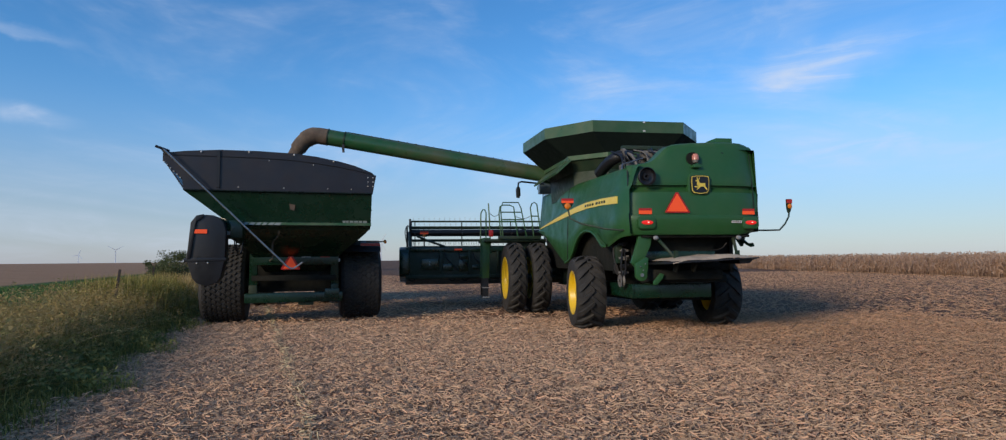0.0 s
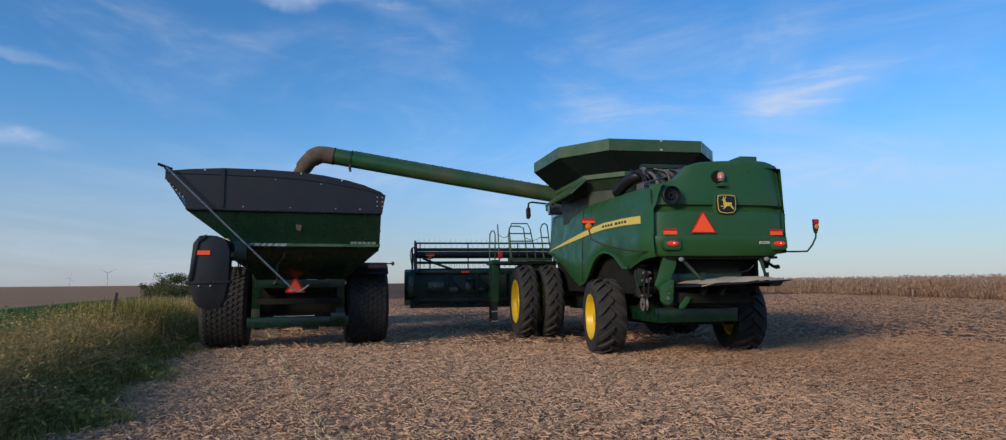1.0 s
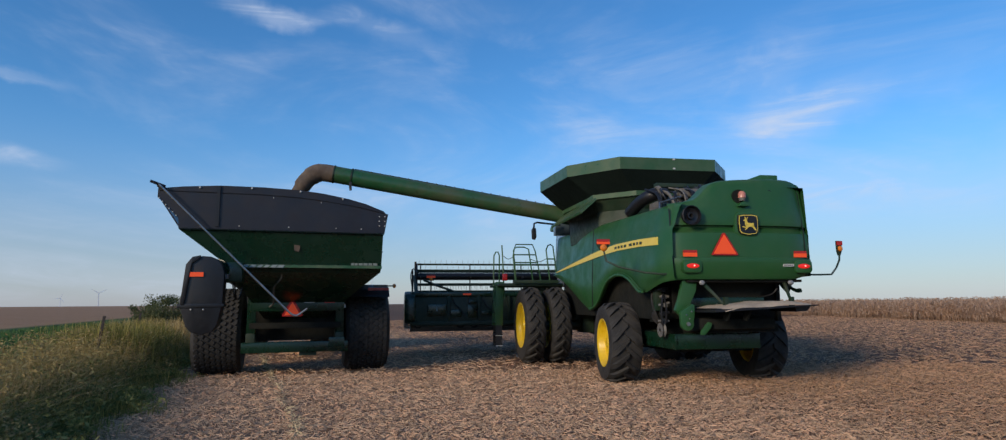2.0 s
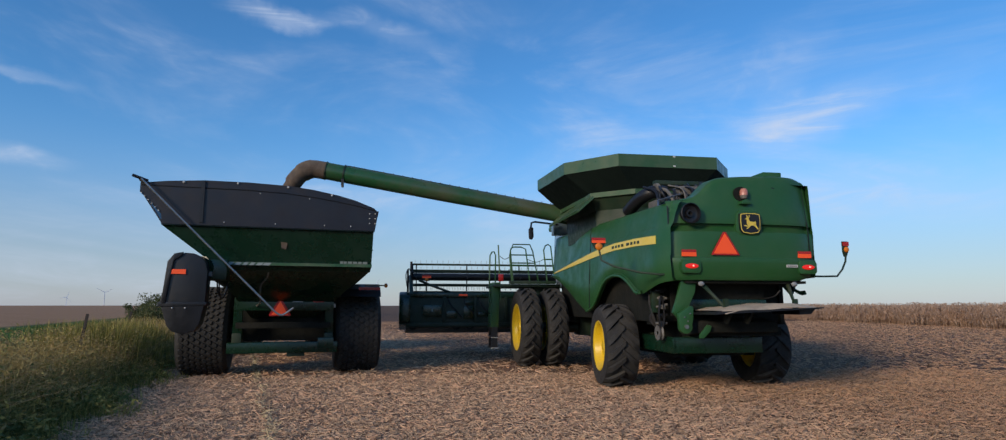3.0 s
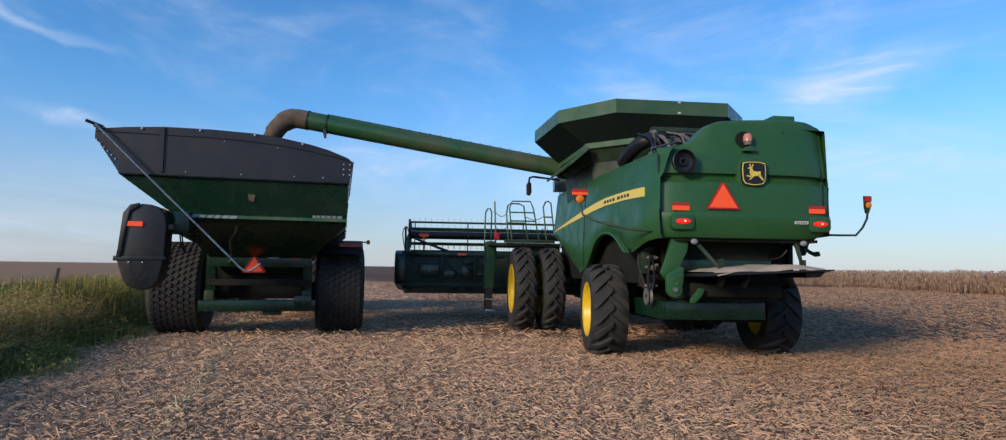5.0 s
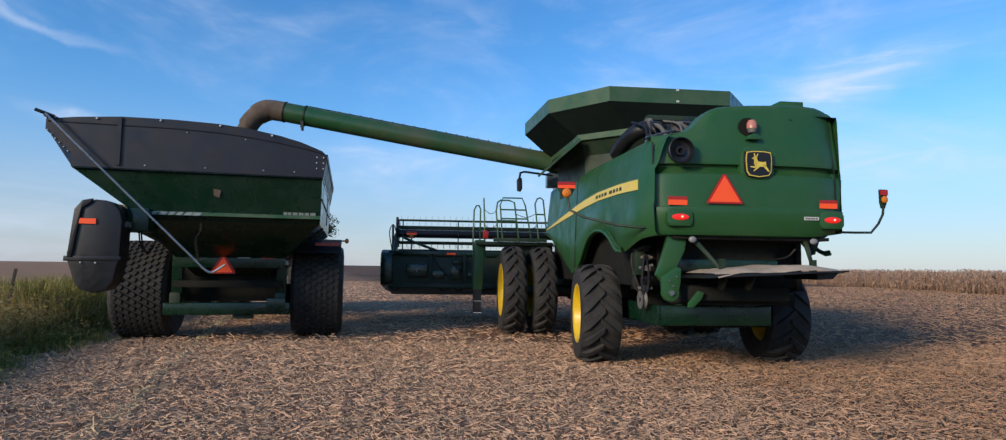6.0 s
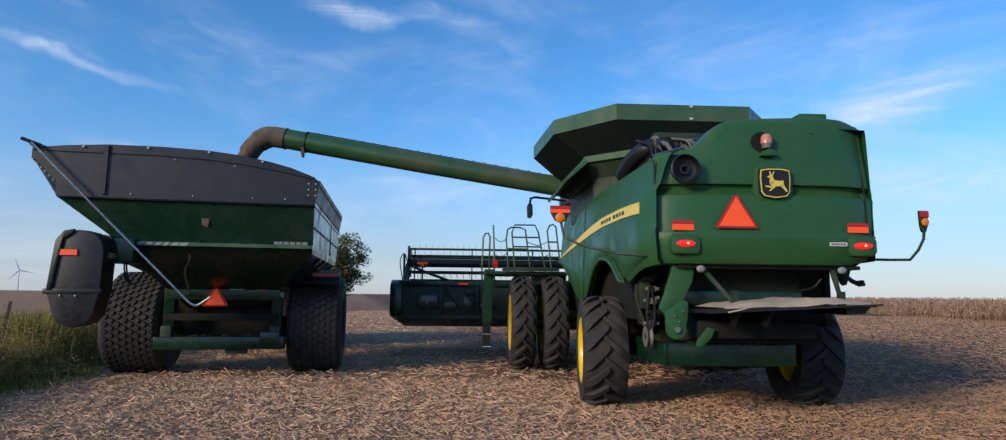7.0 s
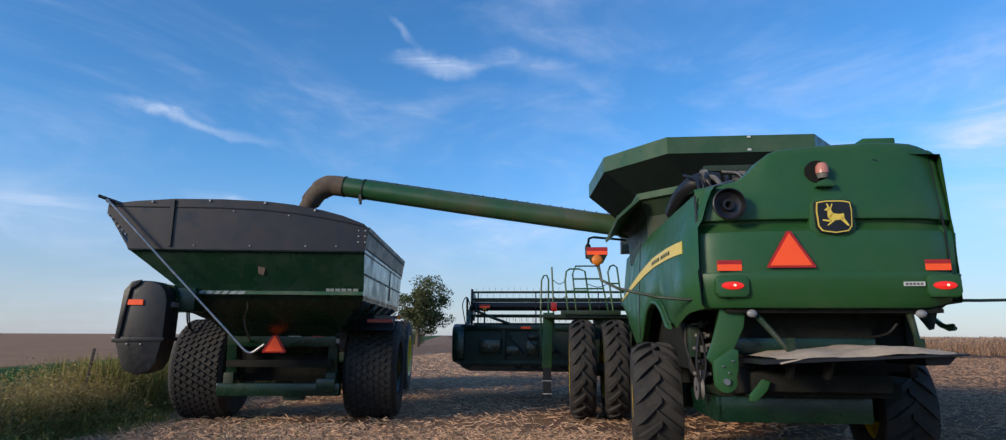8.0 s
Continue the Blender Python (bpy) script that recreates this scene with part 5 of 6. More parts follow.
blockt = block_tyre(0.94, 1.0).mesh("tyre", RUBBER, 0, 30)
blockr = {f: rim_shape(0.49, 0.9, f).mesh("rim", GREEN_CART, 0, 35) for f in (-1, 1)}
wheel(cart, pose(-1.47, 0.10, 0.925, 0, 0, 0), blockt, blockr[-1])
wheel(cart, pose(1.66, 0.10, 0.925, 12, 0, 0), blockt, blockr[1])
part("fender", Shape().prism([(-0.92, 1.66), (-0.80, 1.82), (-0.5, 1.94), (0.8, 1.94), (0.8, 1.91), (-0.48, 1.91), (-0.77, 1.79), (-0.89, 1.65)], "x", 1.16, 2.10), BLACK, cart, bevel=0.008)
part("fender_reflector", Shape().box((1.62, -0.93, 1.80), (2.08, -0.86, 1.86)), RED, cart, "dull red reflector strip")
part("lamp_bar", Shape().box((1.75, -0.95, 1.87), (2.05, -0.88, 1.92)).tube([(2.05, -0.92, 1.90), (2.22, -0.92, 1.90)], 0.015, 6), GREY, cart)
part("side_lamp", Shape().ball((2.20, -0.93, 1.90), 0.05, 8, (0.8, 0.6, 1)), AMBER, cart, "amber side lamp")
part("pale_tag", Shape().box((1.02, -1.0, 1.42), (1.14, -0.97, 1.50)), WHITE, cart)

# folded unloading spout: black hood hung at the left rear corner
hood_poly = [(-1.42, 0.96), (-1.24, 1.02), (-1.16, 1.14), (-1.09, 1.52), (-1.08, 2.06), (-1.12, 2.22), (-1.20, 2.32), (-1.32, 2.37), (-1.46, 2.38), (-1.58, 2.34), (-1.68, 2.24), (-1.76, 1.75), (-1.80, 1.55), (-1.79, 1.46), (-1.68, 1.12), (-1.60, 1.02)]
bin_hood = new("discharge_hood", Shape().prism(hood_poly, "y", -2.90, -2.45).mesh("discharge_hood", BLACK, 0.03))
bin_hood.parent = cart
tagged(bin_hood, "black moulded discharge hood")
part("hood_band", Shape().prism([(-1.83, 1.44), (-1.07, 1.46), (-1.06, 1.52), (-1.83, 1.52)], "y", -2.915, -2.44), BLACK, bin_hood, bevel=0.01)
part("hood_lip", Shape().prism([(-1.78, 1.50), (-1.72, 1.50), (-1.62, 2.24), (-1.50, 2.33), (-1.48, 2.39), (-1.62, 2.36), (-1.72, 2.22)], "y", -2.93, -2.88), BLACK, bin_hood, bevel=0.008)
part("reflector", Shape().box((-1.655, -2.925, 2.005), (-1.425, -2.90, 2.085)), ORANGE, bin_hood, "bright orange reflector strip")
for u in (-1.60, -1.40):
    part("bolt", Shape().ball((u, -2.915, 1.42), 0.014, 6), WHITE, bin_hood)
part("hood_latch", Shape().box((-1.11, -2.75, 1.98), (-1.03, -2.6, 2.06)), GREY, bin_hood)
part("auger_tube", Shape().tube([(-1.30, -2.45, 2.15), (-1.05, -1.9, 2.10), (-0.6, -0.8, 1.75), (0.1, 1.2, 1.1)], 0.20, 16), GREEN_CART, cart, "dark green folded auger tube")
part("tube_collar", Shape().box((-1.42, -2.46, 1.92), (-0.86, -1.96, 2.30)), GREEN_CART, cart, bevel=0.04)
for k in range(2):
    part("hose", Shape().tube(smooth_curve([(-1.05 + 0.03 * k, -2.3, 2.05), (-1.02 + 0.03 * k, -2.25, 1.72), (-0.96, -2.1, 1.60), (-0.92, -1.9, 1.72), (-0.90, -1.8, 2.0)], 5), 0.014, 6), BLACK, cart)

# the hopper overhangs far behind the axle; its flared side leans in a little towards the tail
for ob in cart.children_recursive:
    if ob.name.split(".")[0] in ("hopper", "hopper_bottom", "ledge", "decal_bar", "reflector", "rear_board", "left_board", "right_board", "board_strip", "board_rib", "board_fold", "bolt", "tarp_roll", "crank_rod", "wall_seam") and ob.parent is not bin_hood:
        for vert in ob.data.vertices:
            c = vert.co
            if c.y < -1.0:
                k = min(1, (-c.y - 1.0) / 0.6)
                c.x, c.y, c.z = c.x + 0.05 * k * (1.76 - c.x) / 3.76, c.y - 0.5 * k, c.z - 0.10 * k * (c.z - 1.4) / 2.3
for ob in (bin_hood, *bin_hood.children):
    ob.data.transform(pose(-0.06, 0.12, 0))

# ---- tractor ahead of the cart, all but hidden behind it ----
tractor = thing("tractor", CART @ pose(-0.15, 0, 0), "green tractor hitched ahead of the grain cart", "tractor")
part("chassis", Shape().box((-0.40, 5.6, 0.70), (0.40, 9.4, 1.45)), GREEN_DARK, tractor, bevel=0.04)
part("bonnet", Shape().prism([(7.5, 1.4), (9.6, 1.3), (9.7, 1.7), (9.3, 2.0), (7.5, 2.15)], "x", -0.45, 0.45), GREEN, tractor, bevel=0.06)
part("cab", Shape().prism([(5.9, 1.6), (7.5, 1.6), (7.6, 2.3), (7.4, 2.9), (5.9, 2.95)], "x", -0.78, 0.78), GLASS, tractor, bevel=0.04)
part("cab_roof", Shape().box((-0.82, 5.8, 2.95), (0.82, 7.5, 3.10)), GREEN, tractor, bevel=0.05)
part("fender", Shape().box((-1.25, 5.4, 1.75), (-0.78, 7.0, 1.82)), GREEN, tractor, bevel=0.02)
part("fender", Shape().box((0.78, 5.4, 1.75), (1.25, 7.0, 1.82)), GREEN, tractor, bevel=0.02)
tm = new("mirror", Shape().box((1.18, 6.35, 2.40), (1.40, 6.42, 2.80)).mesh("mirror", BLACK, 0.02))
tm.parent = tractor
part("mirror_arm", Shape().tube([(1.28, 6.4, 2.82), (1.22, 6.4, 2.88), (0.78, 6.4, 2.88)], 0.02, 6), BLACK, tm)
part("mirror_glass", Shape().box((1.20, 6.335, 2.58), (1.38, 6.352, 2.70)), LENS, tm)
tyT = lug_tyre(1.0, 0.52, 22, 0.05).mesh("tyre", RUBBER, 0, 30)
tyS = lug_tyre(0.72, 0.46, 20, 0.045).mesh("tyre", RUBBER, 0, 30)
rimT = {f: rim_shape(0.56, 0.52, f).mesh("rim", YELLOW) for f in (-1, 1)}
rimS = {f: rim_shape(0.40, 0.46, f).mesh("rim", YELLOW) for f in (-1, 1)}
for sx in (-1, 1):
    wheel(tractor, pose(sx * 1.02, 6.2, 0.99), tyT, rimT[sx])
    wheel(tractor, pose(sx * 1.66, 6.2, 0.99, 7, 0, 0), tyT, rimT[sx])
    wheel(tractor, pose(sx * 0.95, 9.0, 0.71), tyS, rimS[sx])

# beans falling from the spout into the cart
beans = Shape()
for k in range(260):
    t = rng.random()
    a, rr = rng.uniform(0, 6.283), 0.11 * rng.random() ** 0.5
    q = COMBINE @ Vector((-8.01 - 0.12 * t + rr * math.cos(a), 6.1 + rr * math.sin(a), 3.91 - 1.3 * t))
    r0 = 0.016
    beans.add([q + Vector(d) * r0 for d in ((1, 0, 0), (-1, 0, 0), (0, 1, 0), (0, -1, 0), (0, 0, 1.3), (0, 0, -1.3))], [(0, 2, 4), (2, 1, 4), (1, 3, 4), (3, 0, 4), (2, 0, 5), (1, 2, 5), (3, 1, 5), (0, 3, 5)])
stuff("grain_stream", beans.v, beans.f, GRAIN, "yellow-brown soybeans pouring from the spout", "grain")


# ---- fence along the verge ----
def fence_post():
    s = Shape()
    s.prism([(-0.028, -0.004), (0.028, -0.004), (0.028, 0.004), (0.005, 0.004), (0.005, 0.040), (-0.005, 0.040), (-0.005, 0.004), (-0.028, 0.004)], "z", -0.1, 1.30)
    for k in range(14):
        s.box((-0.012, -0.012, 0.35 + k * 0.065), (0.012, -0.003, 0.375 + k * 0.065))
    return s


post_me = fence_post().mesh("fence_post", POST, 0, 0)
for k in range(6):
    y = 14.9 + 6.0 * k
    o = new("fence_post", post_me)
    o.matrix_basis = pose(edge_x(y) - 1.45 - 0.08 * (y - 14.9), y, 0, rng.uniform(-4, 4), 6 + rng.uniform(-4, 4), 12)
    tagged(o, "dark weathered steel fence post standing in tall grass", "fence post", "fence posts along the field edge")


# ---- loose straw over the stubble ----
def brown_swath(m, low, high):
    """Fresh, darker residue along the strip that the combine has just passed."""
    n, l = m.node_tree.nodes, m.node_tree.links
    sock = n["Principled BSDF"].inputs["Base Color"]
    was = sock.links[0].from_socket
    co = n.new("ShaderNodeTexCoord").outputs["Object"]
    turn = n.new("ShaderNodeMapping")
    turn.inputs["Rotation"].default_value = (0, 0, -EDGE)
    l.new(co, turn.inputs["Vector"])
    sep = n.new("ShaderNodeSeparateXYZ")
    l.new(turn.outputs[0], sep.inputs[0])
    drift = n.new("ShaderNodeTexNoise")
    drift.inputs["Scale"].default_value, drift.inputs["Detail"].default_value = 0.35, 4.0
    l.new(turn.outputs[0], drift.inputs["Vector"])
    add = n.new("ShaderNodeMath")
    add.operation, add.inputs[1].default_value = "MULTIPLY_ADD", 3.0
    l.new(drift.outputs["Fac"], add.inputs[0])
    l.new(sep.outputs["X"], add.inputs[2])
    span = n.new("ShaderNodeMapRange")
    span.inputs["From Min"].default_value, span.inputs["From Max"].default_value = low, high
    l.new(add.outputs[0], span.inputs["Value"])
    mix = n.new("ShaderNodeMix")
    mix.data_type, mix.blend_type = "RGBA", "MULTIPLY"
    mix.inputs["B"].default_value = (0.72, 0.68, 0.65, 1)
    l.new(span.outputs[0], mix.inputs["Factor"])
    l.new(was, mix.inputs["A"])
    l.new(mix.outputs["Result"], sock)


brown_swath(STRAW, 6.0, 9.0)


def prisms(g, x, y, z, ln, wd, a):
    """Bent, ridged bits lying about the given places."""
    n = len(x)
    pitch = g.normal(0, 0.32, n)
    d = np.stack([np.cos(a) * np.cos(pitch), np.sin(a) * np.cos(pitch), np.sin(pitch)], 1)
    s = np.stack([-np.sin(a), np.cos(a), np.zeros(n)], 1)
    up = np.cross(d, s)
    c = np.stack([x, y, z], 1)
    bend = g.normal(0, 0.22, n)[:, None] * s * ln[:, None]
    v = []
    for t in (-0.5, 0.5):
        base = c + d * (ln * t)[:, None] + bend * abs(t)
        for k in range(3):
            ang = math.pi / 2 + 2 * math.pi * k / 3
            v.append(base + (s * math.cos(ang) + up * math.sin(ang)) * wd[:, None])
    v = np.stack(v, 1).reshape(-1, 3)
    v[:, 2] = np.maximum(v[:, 2], 0.001)
    quad = np.array([[0, 1, 4, 3], [2, 0, 3, 5]])
    return v, (np.arange(n)[:, None, None] * 6 + quad[None]).reshape(-1, 4)


def straw(name, count, region, size, lift):
    """Bent three-sided straws scattered over a stretch of field, denser towards its near end."""
    g = np.random.default_rng(region[4])
    x0, x1, y0, y1 = region[:4]
    y = y0 + (y1 - y0) * g.random(count) ** 1.4 - np.abs(g.normal(0, 0.4, count))
    x = x0 + (x1 - x0) * g.random(count)
    keep = x > -2.35 - math.tan(EDGE) * y + g.normal(0, 0.25, count)
    x, y = x[keep], y[keep]
    n = len(x)
    ln = g.uniform(*size, n) * (0.5 + g.random(n))
    wd = g.uniform(0.0028, 0.0068, n) * (size[1] / 0.10) ** 0.6
    a = g.uniform(0, 2 * math.pi, n)
    z = np.abs(g.normal(0, lift, n)) + 0.004
    clump = np.sin(x * 5.1 + np.sin(y * 3.3) * 2) * np.sin(y * 4.3 + np.sin(x * 2.7) * 2)
    z += np.maximum(0, clump) * lift * 1.2
    v, f = prisms(g, x, y, z, ln, wd, a)
    return stuff(name, v.tolist(), f.tolist(), STRAW, "pale tan straw and stalk bits littering the soil", "crop residue")


straw("straw_litter", 270000, (-6.5, 11.5, 1.6, 15.0, 3), (0.020, 0.055), 0.022)
straw("straw_litter", 120000, (-6.5, 11.5, 1.6, 15.0, 4), (0.04, 0.085), 0.030)
straw("straw_litter", 90000, (-12.0, 38.0, 12.0, 60.0, 5), (0.09, 0.20), 0.02)


def windrow():
    """A thin pale line of straw left along the drive direction."""
    g = np.random.default_rng(77)
    n = 1300
    y = 3.0 + 17.5 * g.random(n)
    x = 0.50 - 0.305 * y + g.normal(0, 0.04, n) + 0.03 * np.sin(y * 2.1)
    v, f = prisms(g, x, y, np.abs(g.normal(0.03, 0.02, n)), g.uniform(0.05, 0.16, n), g.uniform(0.003, 0.006, n), np.pi / 2 + 0.29 + g.normal(0, 0.6, n))
    stuff("straw_line", v.tolist(), f.tolist(), PALE, "thin pale line of straw along the stubble", "crop residue")


windrow()


# ---- verge: tangled grass, dry seed heads ----
def blades(name, spots, tall, wide, mat, label, category, seed, droop=0.5):
    g = np.random.default_rng(seed)
    n = len(spots)
    h = g.uniform(*tall, n)
    inside = edge_x(0) - math.tan(EDGE) * spots[:, 1] - spots[:, 0]
    h = h * (0.35 + 0.65 * np.clip(inside / 1.0, 0, 1))
    a = g.uniform(0, 2 * math.pi, n)
    lean = np.abs(g.normal(0, droop, n)) * h
    wd = g.uniform(*wide, n)
    d = np.stack([np.cos(a), np.sin(a), np.zeros(n)], 1)
    s = np.stack([-np.sin(a), np.cos(a), np.zeros(n)], 1)
    p0 = np.c_[spots, np.zeros(n)]
    rows = []
    for t, wq in ((0, 1.0), (0.4, 0.9), (0.75, 0.6), (1.0, 0.0)):
        c = p0 + d * (lean * t ** 2.2)[:, None] + np.stack([np.zeros(n), np.zeros(n), h * (t - 0.22 * t ** 3 * np.minimum(1, lean / h))], 1)
        if wq:
            rows += [c - s * (wd * wq)[:, None], c + s * (wd * wq)[:, None]]
        else:
            rows.append(c)
    v = np.stack(rows, 1)
    faces = [(0, 1, 3, 2), (2, 3, 5, 4), (4, 5, 6)]
    k = v.shape[1]
    f = []
    for i in range(n):
        f += [tuple(q + i * k for q in face) for face in faces]
    v = v.reshape(-1, 3)
    return stuff(name, v.tolist(), f, mat, label, category)


def verge_spots(n, seed, y0, y1, inner, outer, clump=0.16):
    """Places in the strip beside the stubble, in tufts."""
    g = np.random.default_rng(seed)
    y = y0 + (y1 - y0) * g.random(n // 12) ** 1.5
    off = inner + (outer - inner) * g.random(n // 12) ** 0.9
    y = np.repeat(y, 12) + g.normal(0, clump, n // 12 * 12)
    off = np.repeat(off, 12) + g.normal(0, clump, n // 12 * 12)
    wav = 0.22 * np.sin(y * 1.9) + 0.15 * np.sin(y * 4.3 + 1)
    return np.stack([-2.45 - math.tan(EDGE) * y - off + wav, y], 1)


blades("verge_grass", verge_spots(50000, 11, 3.0, 24, 0.1, 2.0), (0.15, 0.72), (0.004, 0.010), GRASS, "tangled green and yellowing grass along the field edge", "grass", 1, 1.0)
blades("verge_grass", verge_spots(12000, 17, 3.0, 16, -0.35, 0.6), (0.15, 0.55), (0.003, 0.007), GRASS, "short green grass spilling into the stubble", "grass", 6, 0.6)
blades("dry_grass", verge_spots(13000, 13, 3.0, 26, 0.5, 2.1), (0.30, 0.95), (0.002, 0.006), DRY, "dry tan bent grass stems", "grass", 2, 1.3)
WEED = material("broad_weeds", (0.14, 0.155, 0.035), 0.7, vary=(0.28, 0.22, 0.06), vary_scale=1.2, vary_amount=0.7, island=0.4, translucent=0.35)
blades("broad_weeds", verge_spots(9000, 29, 3.0, 22, 0.2, 1.9, 0.22), (0.20, 0.65), (0.010, 0.024), WEED, "broad-leaved green weeds among the verge grass", "weeds", 9, 0.8)
blades("far_verge_grass", verge_spots(18000, 19, 22, 75, 0.0, 3.0, 0.4), (0.4, 1.2), (0.008, 0.02), DRY, "dry tan weeds along the far field edge", "grass", 3, 0.4)
blades("weed_clump", verge_spots(7000, 23, 15.5, 21, 0.6, 2.2, 0.3), (0.5, 1.25), (0.006, 0.014), GRASS, "tall yellowing weeds beside the grain cart", "weeds", 4, 0.40)


def leafy_weeds(name, spots, tall, leaf, mat, label, seed):
    """Branching weeds: a bent stem each, with small leaves set all round it."""
    g = np.random.default_rng(seed)
    v, f = [], []
    for x, y in spots:
        inside = edge_x(y) - x
        h = g.uniform(*tall) * (0.4 + 0.6 * min(1, max(0, inside / 1.1)))
        lean = g.normal(0, 0.22, 2) * h
        b = len(v)
        v += [(x - 0.004, y, 0), (x + 0.004, y, 0), (x + lean[0], y + lean[1], h)]
        f.append((b, b + 1, b + 2))
        for _ in range(16):
            q = g.uniform(0.15, 1.05)
            a, r = g.uniform(0, 6.283), g.uniform(0.01, 0.16) * (1.15 - 0.6 * q)
            c = np.array([x + lean[0] * q ** 1.5 + r * math.cos(a), y + lean[1] * q ** 1.5 + r * math.sin(a), h * q + g.normal(0, 0.03)])
            d = np.array([math.cos(a), math.sin(a), g.normal(0.1, 0.6)])
            d /= np.linalg.norm(d)
            w = np.cross(d, g.normal(0, 1, 3))
            w /= np.linalg.norm(w)
            ln = g.uniform(*leaf)
            b = len(v)
            v += [tuple(c - d * ln), tuple(c + w * ln * 0.42), tuple(c + d * ln), tuple(c - w * ln * 0.42)]
            f.append((b, b + 1, b + 2, b + 3))
    return stuff(name, v, f, mat, label, "weeds")


DARKWEED = material("dark_leafy_weeds", (0.16, 0.195, 0.050), 0.75, vary=(0.32, 0.27, 0.08), vary_scale=0.9, vary_amount=0.7, island=0.5, translucent=0.3)
TANWEED = material("seeding_weeds", (0.44, 0.32, 0.13), 0.85, vary=(0.28, 0.24, 0.08), vary_scale=0.8, vary_amount=0.8, island=0.5, translucent=0.3)
leafy_weeds("leafy_weeds", verge_spots(3600, 51, 4.5, 20, 0.0, 1.5, 0.2), (0.20, 0.62), (0.018, 0.045), DARKWEED, "low dark green leafy weeds at the stubble's edge", 61)
leafy_weeds("seeding_weeds", verge_spots(4800, 53, 6.0, 26, 0.7, 2.2, 0.25), (0.45, 1.05), (0.014, 0.036), TANWEED, "tall tan and olive weeds gone to seed", 62)
g0 = np.random.default_rng(31)
yy = 8 + 50 * g0.random(26000) ** 1.4
xx = edge_x(0) - math.tan(EDGE) * yy - 2.6 - 11 * g0.random(26000)
COVER = material("cover_crop", (0.055, 0.125, 0.024), 0.8, vary=(0.085, 0.16, 0.03), vary_scale=0.5, vary_amount=0.8, island=0.35)
blades("cover_crop", np.stack([xx, yy], 1), (0.08, 0.22), (0.008, 0.02), COVER, "low green cover crop beyond the fence", "crop", 5, 0.5)


# ---- standing dry crop on the right ----
def standing_crop():
    g = np.random.default_rng(41)
    v, f = [], []
    n = 13000
    t = g.random(n) ** 1.7
    y = 24 + 330 * t
    depth = 9 * g.random(n) ** 1.6
    x = 35.0 + 0.085 * (y - 38) + 0.6 * np.sin(y * 0.8) + depth
    for i in range(n):
        h = g.uniform(1.35, 1.72) * (0.85 if depth[i] < 0.5 else 1)
        far = 1 + t[i] * 3
        w = 0.012 * far
        z0 = height(x[i], y[i])
        lean = g.normal(0, 0.10, 2)
        b = len(v)
        for q, ww in ((0, 1), (1, 0.6)):
            px, py = x[i] + lean[0] * q, y[i] + lean[1] * q
            v += [(px - w * ww, py, z0 + h * q), (px + w * ww, py, z0 + h * q)]
        f.append((b, b + 1, b + 3, b + 2))
        for k in range(6):
            q = g.uniform(0.2, 1.0)
            a = g.uniform(0, 6.283)
            ln = g.uniform(0.2, 0.5)
            px, py, pz = x[i] + lean[0] * q, y[i] + lean[1] * q, z0 + h * q
            lw = 0.028 * far
            b = len(v)
            dx, dy = math.cos(a), math.sin(a)
            v += [(px, py, pz), (px + dx * ln * 0.5 - dy * lw, py + dy * ln * 0.5 + dx * lw, pz + 0.10), (px + dx * ln * 0.5 + dy * lw, py + dy * ln * 0.5 - dx * lw, pz + 0.06), (px + dx * ln, py + dy * ln, pz - 0.18)]
            f += [(b, b + 1, b + 3, b + 2)]
    stuff("standing_crop", v, f, CORN, "tall dry tan crop still standing at the field edge", "crop")
    rows = []
    for y in np.concatenate([np.linspace(20, 120, 120), np.linspace(124, 1200, 80)]):
        row = []
        for d in np.concatenate([np.linspace(3, 14, 8), np.linspace(20, 700, 14)]):
            x = 35.0 + 0.085 * (y - 38) + d
            row.append((x, y, height(x, y) + 1.35 + 0.22 * noise.noise((x * 1.3, y * 1.3, 0)) + 0.15 * noise.noise((x * 0.1, y * 0.1, 4))))
        rows.append(row)
    s = Shape().rings(rows, False)
    stuff("crop_canopy", s.v, s.f, CORN, "broad dry tan crop canopy reaching to the horizon", "crop")


standing_crop()


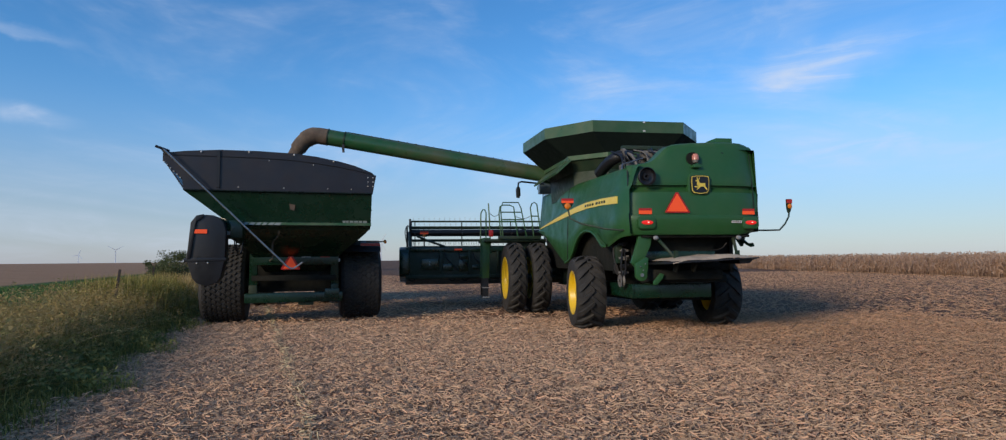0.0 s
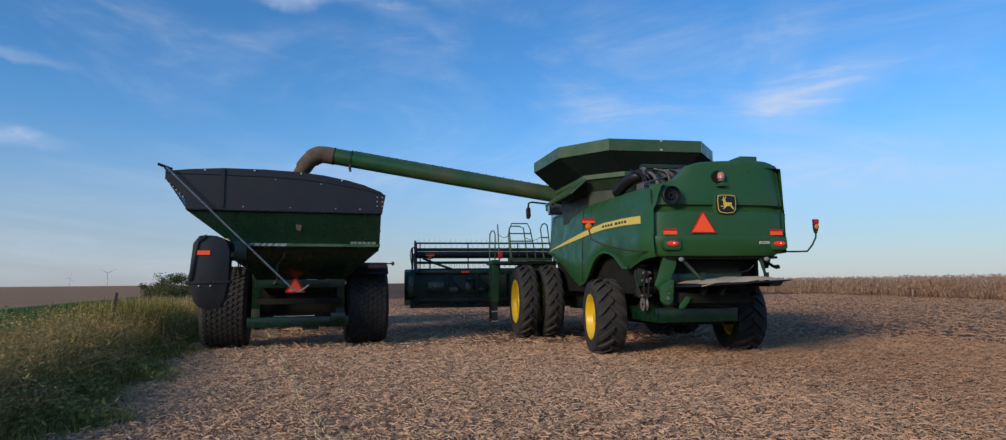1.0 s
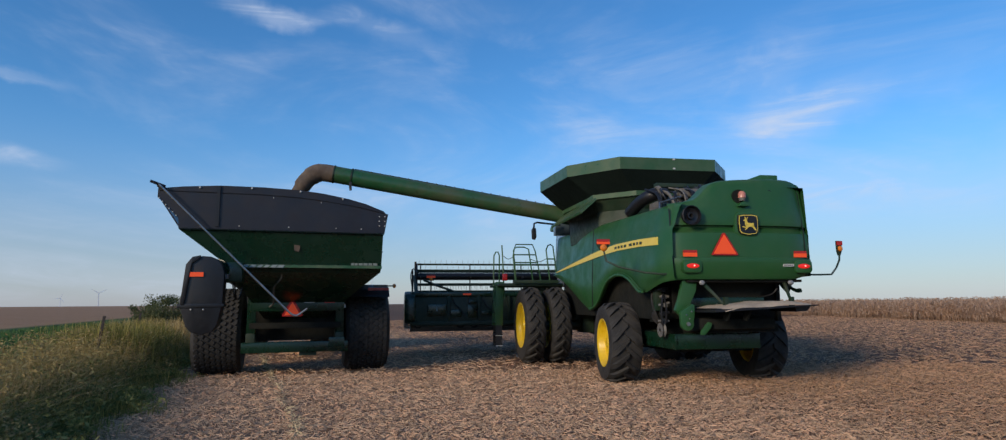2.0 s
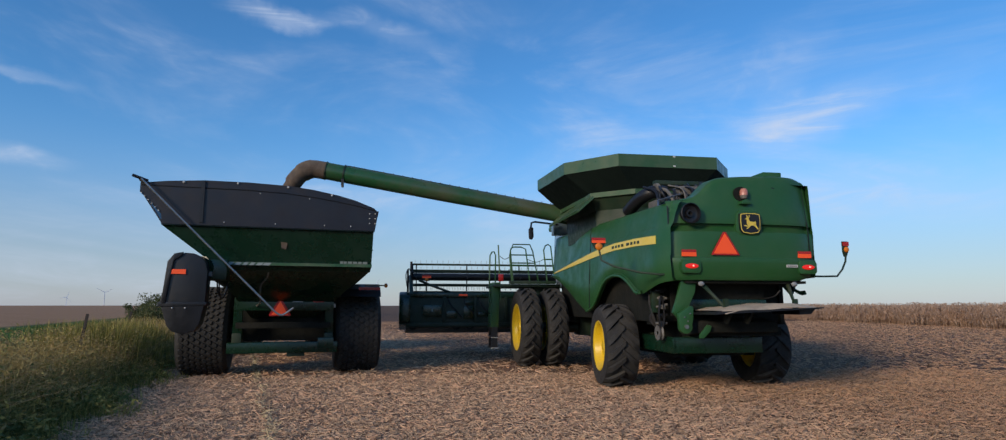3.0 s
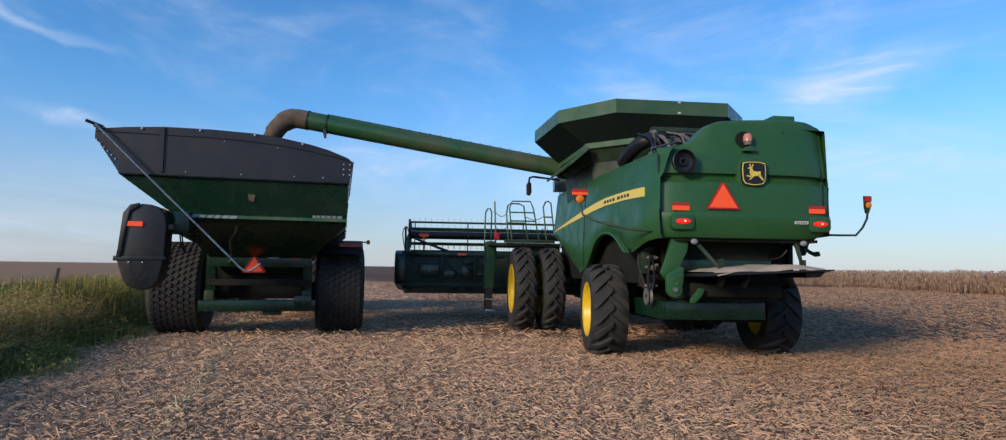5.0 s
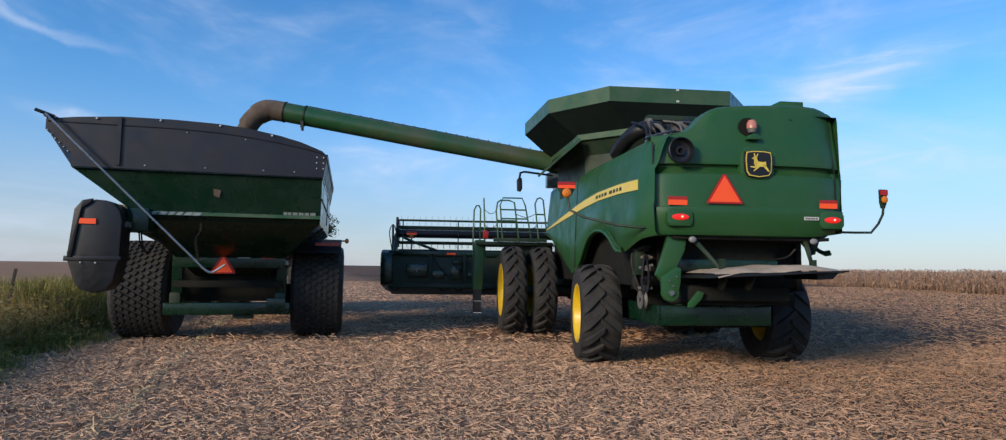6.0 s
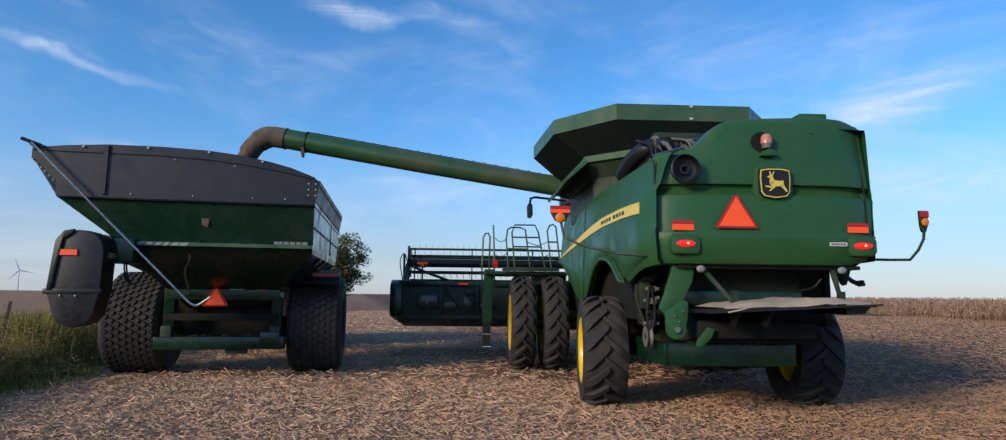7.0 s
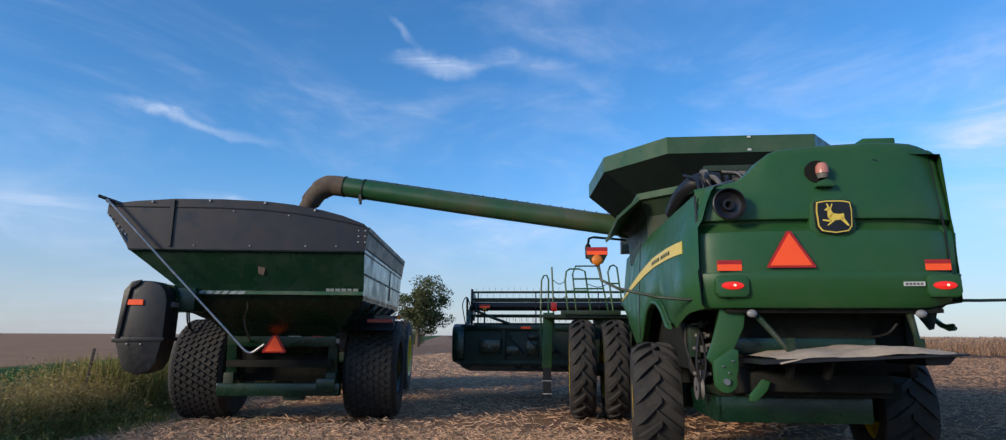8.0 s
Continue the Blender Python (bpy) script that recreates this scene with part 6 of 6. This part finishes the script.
# ---- tree and bushes far along the field edge ----
def tree(name, at, tall, spread, seed, label, trunk_share=0.22):
    g = np.random.default_rng(seed)
    root = thing(name, pose(*at), label, "tree" if name == "tree" else "bush")
    s = Shape().tube([(0, 0, -0.2), (0.05, 0, tall * 0.2), (0.12, 0.05, tall * 0.5), (0.1, 0.1, tall * 0.8)], [tall * 0.035, tall * 0.026, tall * 0.016, tall * 0.005], 9)
    ends = []
    for k in range(26):
        z0 = tall * g.uniform(trunk_share * 0.5, 0.65)
        a = g.uniform(0, 6.283)
        r = spread * g.uniform(0.55, 1.0)
        z1 = min(tall * 0.95, z0 + tall * g.uniform(0.08, 0.35))
        e = (r * math.cos(a), r * math.sin(a), z1)
        m = (e[0] * 0.45, e[1] * 0.45, z0 + (z1 - z0) * 0.35)
        s.tube([(0.08, 0.03, z0), m, e], [tall * 0.012, tall * 0.007, tall * 0.002], 6)
        ends += [e, m, tuple(g.uniform(0.6, 0.9) * q for q in e)]
    part("trunk", s, BARK, root)
    ends += [(g.normal(0, spread * 0.3), g.normal(0, spread * 0.3), tall * g.uniform(0.6, 0.95)) for _ in range(16)]
    v, f = [], []
    for e in ends:
        cr = spread * g.uniform(0.16, 0.34)
        for _ in range(150):
            d = g.normal(0, 1, 3)
            d /= np.linalg.norm(d)
            c = np.array(e) + d * cr * g.random() ** 0.4 * np.array([1.15, 1.15, 0.8])
            if c[2] < tall * trunk_share * 0.35 or c[2] > tall * 1.02:
                continue
            u = g.normal(0, 1, 3)
            u /= np.linalg.norm(u)
            w = np.cross(u, g.normal(0, 1, 3))
            w /= np.linalg.norm(w)
            q = tall * g.uniform(0.010, 0.020)
            b = len(v)
            v += [tuple(c - u * q), tuple(c + w * q * 0.6), tuple(c + u * q), tuple(c - w * q * 0.6)]
            f.append((b, b + 1, b + 2, b + 3))
    me = bpy.data.meshes.new("crown")
    me.from_pydata(v, [], f)
    me.materials.append(LEAF)
    o = new("crown", me)
    o.parent = root
    return root


def bearing(az, dist, x0=2.155, y0=4.128):
    return x0 - math.sin(radians(az)) * dist, y0 + math.cos(radians(az)) * dist


tx, ty = bearing(16.5, 88)
tree("tree", (tx, ty, height(tx, ty)), 9.6, 4.0, 5, "dark green broadleaf tree at the end of the field edge")
for az, dist, tall, spread, sd in ((19.4, 60, 2.6, 1.7, 8), (18.2, 72, 2.2, 1.8, 9), (17.0, 100, 2.6, 2.2, 10)):
    bx, by = bearing(az, dist)
    tree("bush", (bx, by, height(bx, by)), tall, spread, sd, "ragged dark green bush among dry weeds", 0.05)
for az, dist, tall, spread, sd in ((22.3, 28, 1.9, 0.9, 12), (23.6, 31, 1.7, 0.8, 14)):
    bx, by = bearing(az, dist, 0, 0)
    tree("bush", (bx, by, height(bx, by)), tall, spread, sd, "thin leafy sapling rising from the verge", 0.1)


# ---- wind turbines on the horizon ----
def turbine(az, dist, hub, turn):
    x, y = bearing(az, dist, 0, 0)
    root = thing("wind_turbine", pose(x, y, 0, 0, 0, az), "pale three-bladed wind turbine on the horizon", "wind turbine", "wind turbines on the horizon")
    part("tower", Shape().tube([(0, 0, -5), (0, 0, hub)], [2.4, 1.4], 12), TURBINE, root)
    part("nacelle", Shape().box((-1.8, -4, hub - 1.6), (1.8, 7, hub + 2.0)), TURBINE, root, bevel=0.4)
    for k in range(3):
        a = radians(turn + 120 * k)
        blade = Shape().rings([[(w * math.cos(a) + r * math.sin(a), -5.0 + th, hub - w * math.sin(a) + r * math.cos(a)) for w, th in ((-c * 0.4, 0), (0, -0.4), (c * 0.6, 0), (0, 0.4))] for r, c in ((0.5, 2.0), (8, 3.6), (22, 2.4), (42, 0.6))])
        part("blade", blade, TURBINE, root)


for az, dist, hub, turn in ((26.9, 3800, 70, 60), (29.3, 5200, 60, 20), (6.0, 2600, 78, 30), (38.8, 2600, 68, 100)):
    turbine(az, dist, hub, turn)
